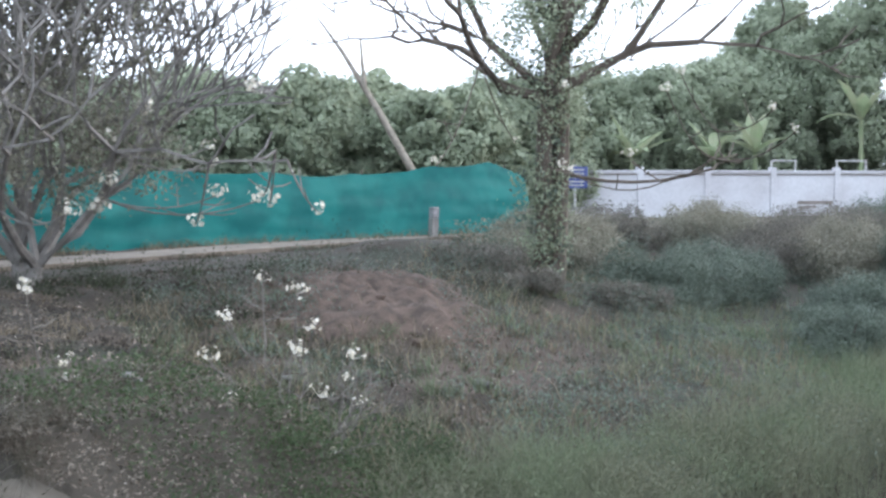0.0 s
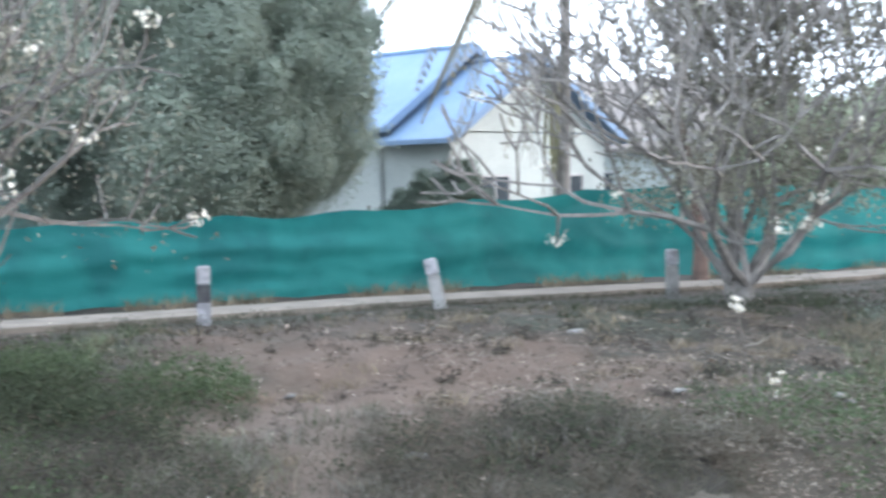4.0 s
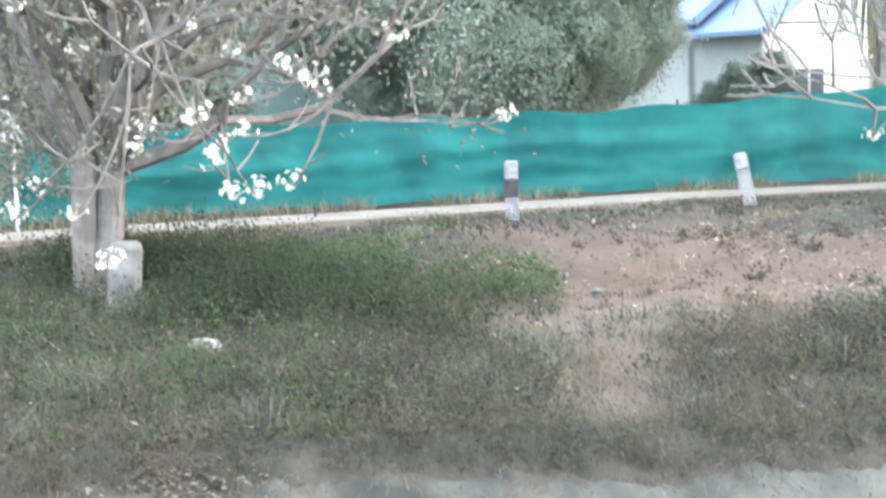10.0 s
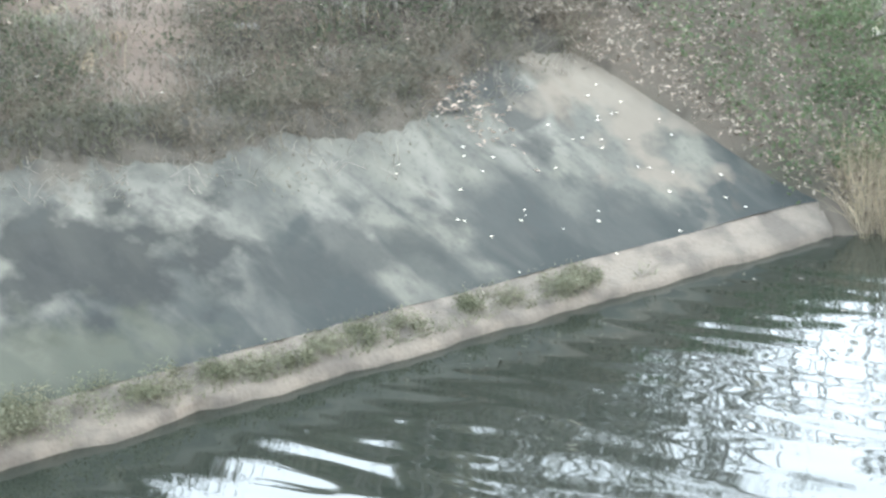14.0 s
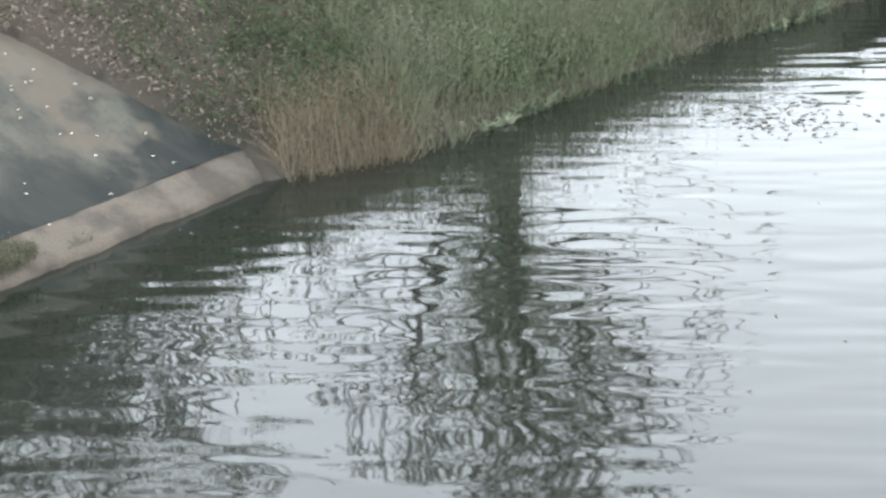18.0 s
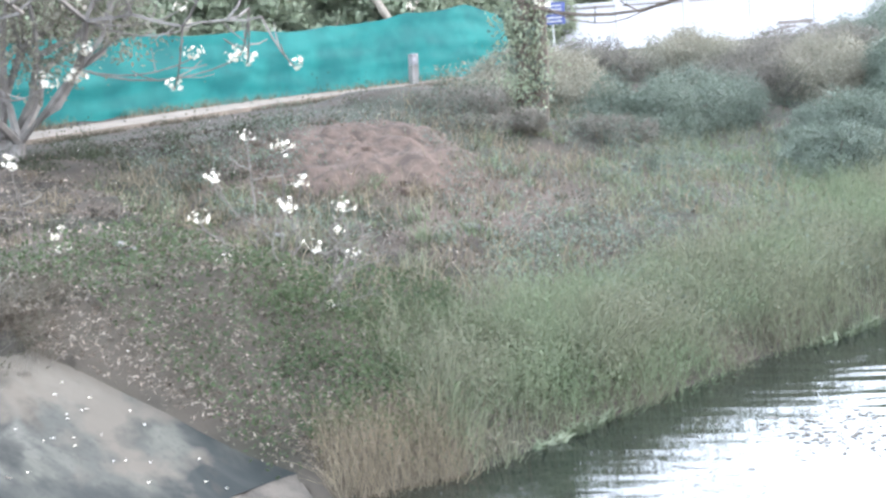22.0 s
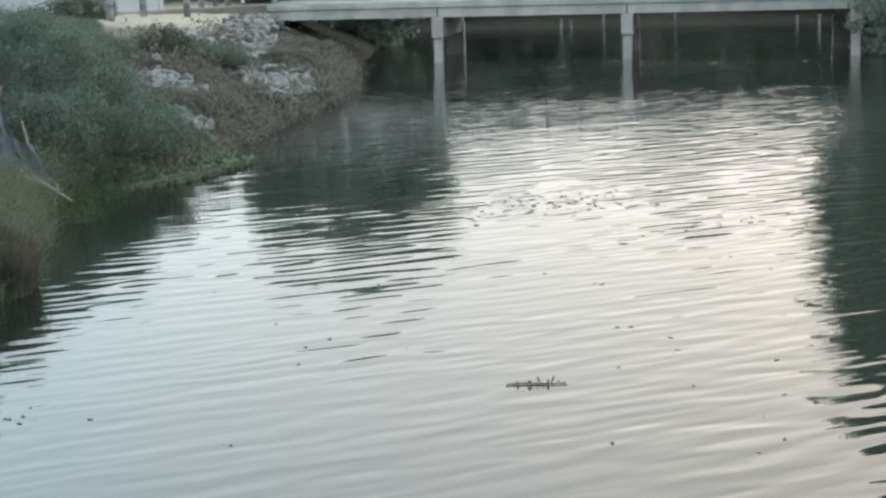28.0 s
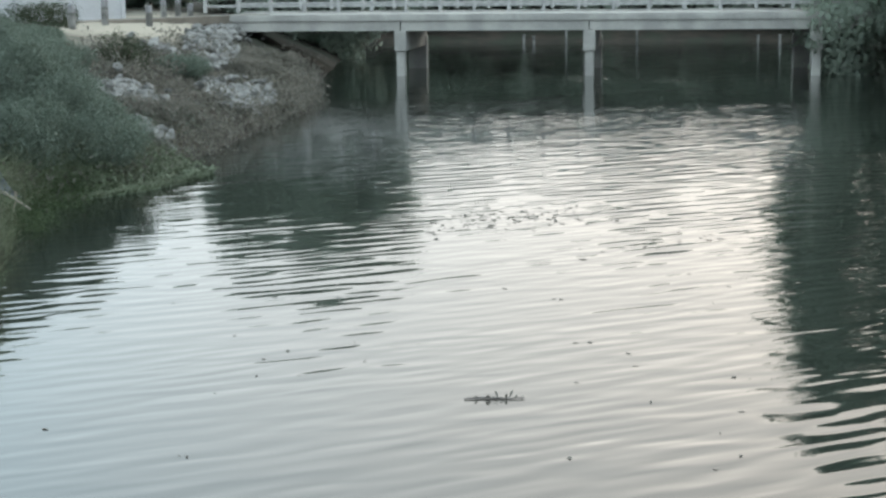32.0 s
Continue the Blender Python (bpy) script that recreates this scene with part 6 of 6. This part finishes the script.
rub = tagged(empty("rubble_slope", (18.0, 40.0, 1.5)), "pale grey broken stone rubble on the bank by the bridge", "rubble")
rng = random.Random(8)
made = 0
while made < 299:
    ha, hb, ra, rb = HEAPS[made % 13] if made % 13 < 11 or made < 60 else HEAPS[made % 7]
    uu, sq = rng.gauss(ha, ra * 0.55), rng.gauss(hb, rb * 0.55)
    x, y = shore_point(uu, sq)
    f = rng.uniform(0.35, 0.75) * (1.3 if made % 5 == 0 else 1.0)
    o = part("stone", rng.choice(STONES), M_STONE, rub)
    o.matrix_local = rub.matrix_world.inverted() @ Matrix.LocRotScale((x, y, land_at(x, y) + f * 0.08), Euler((rng.uniform(-0.4, 0.4), rng.uniform(-0.4, 0.4), rng.uniform(0, 6))), (f, f, f))
    made += 1


def loose_stones(n, seed):
    """small broken stones strewn round the heaps and along the top towards the bridge"""
    rng = random.Random(seed)
    vs, fs = [], []
    for k in range(n):
        if k % 3:
            ha, hb, ra, rb = HEAPS[k % 13]
            uu, sq = rng.gauss(ha, ra * 0.8), rng.gauss(hb, rb * 0.9)
        else:
            a = rng.random()
            uu, sq = 54 + 22 * a + rng.gauss(0, 0.5), 4.0 - 0.3 * a + rng.gauss(0, 0.25)
        x, y = shore_point(uu, sq)
        f = rng.uniform(0.2, 0.5)
        m = Matrix.LocRotScale((x, y, land_at(x, y) + rng.uniform(0.1, 0.32)), Euler((rng.uniform(-0.6, 0.6), rng.uniform(-0.6, 0.6), rng.uniform(0, 6))), (f, f, f))
        me = rng.choice(STONES)
        b = len(vs)
        vs += [tuple(m @ v.co) for v in me.vertices]
        fs += [tuple(b + i for i in p.vertices) for p in me.polygons]
    return vs, fs


stuff("loose_stones", "small pale broken stones strewn among weeds on the bank", loose_stones(620, 18), M_STONE, "rubble")
stuff("water_edge_weeds", "dark green weeds leaning over the water below the torn net", clumps(150, 24.2, 30.2, -0.75, 0.3, 73, 0.2, 0.42, 0.7, 120, 0.06, None, 2.6), M_CREEPER, "water weed")
stuff("water_edge_weeds", "pale green low water weeds along the foot of the bank", clumps(150, 29.5, 34.5, -0.7, 0.35, 74, 0.2, 0.42, 0.7, 120, 0.07, None, 2.0), M_MAT, "water weed")
stuff("bank_weeds", "grey-brown and green weeds on the bank by the bridge", ground_leaves(20000, 30, 64, 0.0, 4.4, 51, 0.13, lambda u, s, r: ~rocky(u, s) | (r > 0.85), 0.0, 0.9, 0.12), M_GREYWEED, "weeds")
stuff("bank_weeds", "brown weed clumps along the water by the bridge", clumps(330, 27, 62, -0.15, 1.6, 57, 0.3, 0.65, 0.5, 60, 0.13, lambda u, s, r: ~rocky(u, s)), M_GREYWEED, "weeds")
stuff("bank_weeds", "dull weed clumps among the rubble", clumps(200, 32, 56, 1.2, 5.0, 58, 0.3, 0.7, 0.5, 60, 0.13, lambda u, s, r: ~rocky(u, s) & patchy(0.3, 0.0, 2.0)(u, s, r)), M_GREYWEED, "weeds")
stuff("bank_weeds", "tall weeds before the white wall", ground_leaves(11000, 28, 42, 8, 16, 52, 0.11, patchy(0.3, -0.1, 3.0), 0.02, 0.9, 0.5), M_KHAKI, "weeds")

# ---- torn net, dead stump, things at the water ----


def torn_net():
    e = empty("torn_net", (9.2, 28.9, 0.38), -18)
    e.scale = (1.4, 1.0, 1.0)
    vs, fs = [], []
    nu, nv = 30, 34
    for i in range(nu + 1):
        a = i / nu
        low = Vector((-0.72 + 1.35 * a, -0.25 - 0.1 * math.sin(a * 5), 0.62 - 0.62 * a + 0.1 * noise.noise(Vector((a * 9, 0, 3)))))
        peak = max(0.0, 1 - abs(a - 0.45) / 0.32) ** 1.4
        high = Vector((-0.5 + 0.72 * a, 0.25, 1.12 - 0.25 * a + 0.85 * peak + 0.06 * noise.noise(Vector((a * 12, 2, 3)))))
        for j in range(nv + 1):
            t = j / nv
            q = low.lerp(high, t) + Vector((0, 0.09 * math.sin(a * 22 + t * 3) * (0.4 + t) + 0.12 * noise.noise(Vector((a * 4, t * 4, 2))), -0.16 * math.sin(math.pi * t) * a))
            vs.append(q)
    for i in range(nu):
        for j in range(nv):
            if noise.noise(Vector((i * 0.28, j * 0.22, 7))) < 0.62:
                fs.append((i * (nv + 1) + j, (i + 1) * (nv + 1) + j, (i + 1) * (nv + 1) + j + 1, i * (nv + 1) + j + 1))
    part("sheet", (vs, fs, True), M_TARP, e)
    for p0, p1, r in (((-0.62, 0.1, 0.1), (-0.1, 0.28, 1.98), 0.024), ((0.25, 0.3, -0.2), (0.12, 0.3, 1.3), 0.022), ((-0.95, -0.1, -0.1), (-1.15, 0.1, 1.15), 0.02), ((-1.1, -0.1, -0.1), (-1.45, 0.1, 0.95), 0.02),
                      ((0.02, -0.4, 0.42), (0.68, -0.75, -0.1), 0.026), ((0.46, -0.6, -0.15), (0.5, -0.58, 0.22), 0.02)):
        mid = [(a + b) / 2 + 0.03 for a, b in zip(p0, p1)]
        part("stick", tube([p0, mid, p1], [r, r * 0.9, r * 0.75], 6), M_STICK, e, "pale dry stick")
    return tagged(e, "dark blue-grey torn net draped on dry sticks", "torn net")


torn_net()
p, u, s = scatter(5200, 18.1, 19.4, -0.1, 0.75, 55)
stuff("dead_reeds", "dark brown dead reed clump at the waterside", blades(p, 0.55, 0.8, 0.012, 55, 0.22), M_BRUSH, "reeds")


def floating_branch():
    e = empty("floating_branch", (9.63, 13.28, 0.01), -33)
    part("stem", tube([(-0.32, 0, 0.0), (-0.1, 0.02, 0.002), (0.12, -0.01, 0.0), (0.32, -0.02, 0.004)], [0.006, 0.01, 0.009, 0.005], 6), M_BLACK, e)
    rng = random.Random(3)
    for k in range(12):
        x = -0.2 + 0.045 * k
        part("leaf", leaf_strip((x + rng.uniform(-0.03, 0.03), rng.uniform(-0.03, 0.03), 0.0), (rng.uniform(-1.2, 1.2), rng.uniform(-0.9, 0.9), rng.uniform(0.3, 1.3)), rng.uniform(0.04, 0.12), 0.03, 0.03, 3), M_DEBRIS, e)
    return tagged(e, "dark floating branch with small upright leaves", "branch")


floating_branch()


def floats(n, cx, cy, rx, ry, seed, size):
    rng = np.random.default_rng(seed)
    vs, fs = [], []
    for k in range(n):
        x, y = cx + rng.normal(0, rx), cy + rng.normal(0, ry)
        uq, sq = shore(np.array([[x, y]]))
        if sq[0] > -0.4:
            continue
        a, L = rng.uniform(0, 6.28), size * rng.uniform(0.4, 1.4)
        w = L * rng.uniform(0.25, 0.6)
        d, e2 = np.array([math.cos(a), math.sin(a)]), np.array([-math.sin(a), math.cos(a)])
        o = len(vs)
        for q, z in ((d * L / 2, 0.006), (e2 * w / 2, 0.008), (-d * L / 2, 0.006), (-e2 * w / 2, 0.004)):
            vs.append((x + q[0], y + q[1], z))
        fs += [(o, o + 1, o + 2), (o, o + 2, o + 3)]
    return vs, fs


stuff("floating_leaves", "patch of dark leaves floating on the canal", floats(150, 17.0, 23.2, 1.3, 0.6, 61, 0.15), M_DEBRIS, "floating leaves")
stuff("floating_leaves", "patch of dark leaves floating near the bank", floats(210, 3.9, 15.7, 0.5, 0.45, 62, 0.085), M_DEBRIS, "floating leaves")
stuff("floating_leaves", "line of dark leaves floating on the canal", floats(22, 17.5, 19.2, 1.2, 0.3, 63, 0.14), M_DEBRIS, "floating leaves")
stuff("floating_leaves", "scattered dark leaves floating on the canal", floats(90, 12.0, 16.5, 5.0, 5.5, 64, 0.09), M_DEBRIS, "floating leaves")
stuff("floating_leaves", "small leaves floating near the concrete lip", floats(60, 0.5, 12.5, 1.6, 2.0, 65, 0.06), M_DEBRIS, "floating leaves")


def weed_raft(cx, cy, rx, ry, turn, n, seed):
    rng = np.random.default_rng(seed)
    a, r = rng.uniform(0, 6.28, n), np.sqrt(rng.uniform(0, 1, n))
    c, s_ = math.cos(radians(turn)), math.sin(radians(turn))
    x0, y0 = r * np.cos(a) * rx, r * np.sin(a) * ry
    pts = np.column_stack([cx + x0 * c - y0 * s_, cy + x0 * s_ + y0 * c, np.full(n, 0.03)])
    return blades(pts, 0.03, 0.14, 0.03, seed, 1.2)


stuff("weed_raft", "pale green floating weed raft by the bank", weed_raft(13.9, 31.7, 2.3, 0.6, 32, 5200, 71), M_MAT, "water weed")
stuff("weed_raft", "small green floating weed raft by the grass", weed_raft(1.2, 16.2, 0.7, 0.12, 50, 110, 72), M_MAT, "water weed")
stuff("weed_raft", "small green floating weeds by the grass", weed_raft(5.0, 20.0, 0.8, 0.12, 45, 100, 73), M_MAT, "water weed")

# ---- signs, poles and posts ----


def sign(at, turn):
    e = empty("road_sign", (*at, 2.45), turn)
    part("pole", tube([(0, 0, -0.2), (0, 0, 2.0)], [0.035, 0.035], 8), M_STEEL, e)
    for z in (1.75, 1.35):
        b = part("plate", box_bm((0.75, 0.03, 0.34), (0.05, -0.05, z), 0.01), M_BLUE, e, "blue sign plate")
        for dz in (0.06, -0.07):
            part("text_bar", box_bm((0.5, 0.006, 0.05), (0.05, -0.07, z + dz), 0.0), M_WHITE, b)
    return tagged(e, "blue road sign with two plates on a grey pole", "sign")


sign(by(-4.3, 54.5), 4)


def power_pole(at, h):
    e = empty("power_pole", (*at, 2.4), 20)
    part("pole", tube([(0, 0, 0), (0, 0, h)], [0.14, 0.09], 8), M_BRIDGE, e)
    for z in (h - 0.3, h - 1.1):
        part("crossarm", box_bm((1.5, 0.09, 0.11), (0, 0, z), 0.01), M_BRIDGE, e)
        for x in (-0.65, -0.25, 0.25, 0.65):
            part("insulator", tube([(x, 0, z + 0.05), (x, 0, z + 0.2)], [0.04, 0.025], 6), M_WHITE, e)
    return tagged(e, "pale concrete power pole behind the wall", "pole")


power_pole(by(-11.1, 73), 7.8)


def stump(at):
    e = empty("concrete_block", (*at, land_at(*at) - 0.05), 40)
    bm = box_bm((0.32, 0.28, 1.0), (0, 0, 0.28), 0.05, 0, (4, 5))
    for v in bm.verts:
        v.co += Vector([0.05 * noise.noise(v.co * 4 + Vector((q, 0, 0))) for q in (0, 9, 18)])
    part("block", bm, M_STONE, e)
    return tagged(e, "pale worn concrete block beside the frangipani", "block")


stump((-13.15, 11.85))


def board(at, turn):
    e = empty("notice_board", (*at, 2.45), turn)
    part("panel", box_bm((1.2, 0.04, 0.75), (0, 0, 1.8), 0.01), M_WALL, e)
    for x in (-0.6, 0.6):
        part("leg", box_bm((0.06, 0.06, 2.1), (x * 0.8, 0.05, 0.95), 0.008), M_STEEL, e)
    return tagged(e, "blank white board on two legs beside the fence", "board")


board(by(52.6, 25.5), 52)


def dead_trunk(at, turn):
    e = empty("leaning_trunk", (*at, 2.3), turn)
    part("trunk", tube([(1.1, 0, 0), (0.2, 0, 1.7), (-1.0, 0, 3.8), (-2.1, 0.1, 5.6), (-2.9, 0.1, 6.7)], [0.16, 0.13, 0.1, 0.07, 0.03], 8), M_STICK, e)
    part("snag", tube([(-1.4, 0, 4.4), (-1.5, 0, 5.3), (-1.55, 0.05, 6.0)], [0.08, 0.06, 0.04], 6), M_STICK, e)
    return tagged(e, "pale leaning dead tree trunk behind the fence", "dead tree")


dead_trunk(by(1.6, 50), 5)


def brown_stem(at):
    """a bare reddish trunk beside the lane, seen through the frangipani"""
    e = empty("bare_trunk", (*at, 2.4))
    part("trunk", tube([(0, 0, -0.1), (0.04, 0, 0.8), (-0.06, 0, 1.7), (0.05, 0, 2.6)], [0.19, 0.15, 0.13, 0.1], 9), M_REDBARK, e)
    part("limb", tube([(0.0, 0, 1.6), (0.35, 0, 2.4), (0.5, 0.1, 3.4)], [0.09, 0.07, 0.03], 7), M_REDBARK, e)
    part("limb", tube([(0.0, 0, 2.2), (-0.3, 0, 3.0), (-0.4, 0.1, 3.9)], [0.08, 0.06, 0.03], 7), M_REDBARK, e)
    return tagged(e, "bare reddish-brown tree trunk before the net fence", "tree")


brown_stem(by(16.4, 32.2))


# ---- pale posts on the far canal bank and along the bridge approach ----


def bank_post(at, z, h):
    e = empty("bank_post", (*at, z))
    part("shaft", box_bm((0.12, 0.12, h), (0, 0, h / 2), 0.02), M_STONE, e)
    part("cap", box_bm((0.18, 0.18, 0.08), (0, 0, h + 0.02), 0.015), M_STONE, e)
    return tagged(e, "pale concrete post on the far canal bank", "post", "posts on the far bank")


for far_b, far_d in ((-37.05, 96), (-37.4, 96), (-38.55, 97), (-41.05, 98), (-45.25, 96), (-46.0, 94)):
    x, y = by(far_b, far_d)
    bank_post((x, y), -0.3, 0.95 + 0.3 * math.sin(far_d * 3.0 + far_b))
for x, y in ((20.9, 53.8), (23.4, 56.9), (28.9, 63.8), (30.5, 65.8), (30.1, 63.7), (25.7, 58.1)):
    copy_thing(worn, pose(x, y, land_at(x, y) + 0.1, 0, 0, 30))
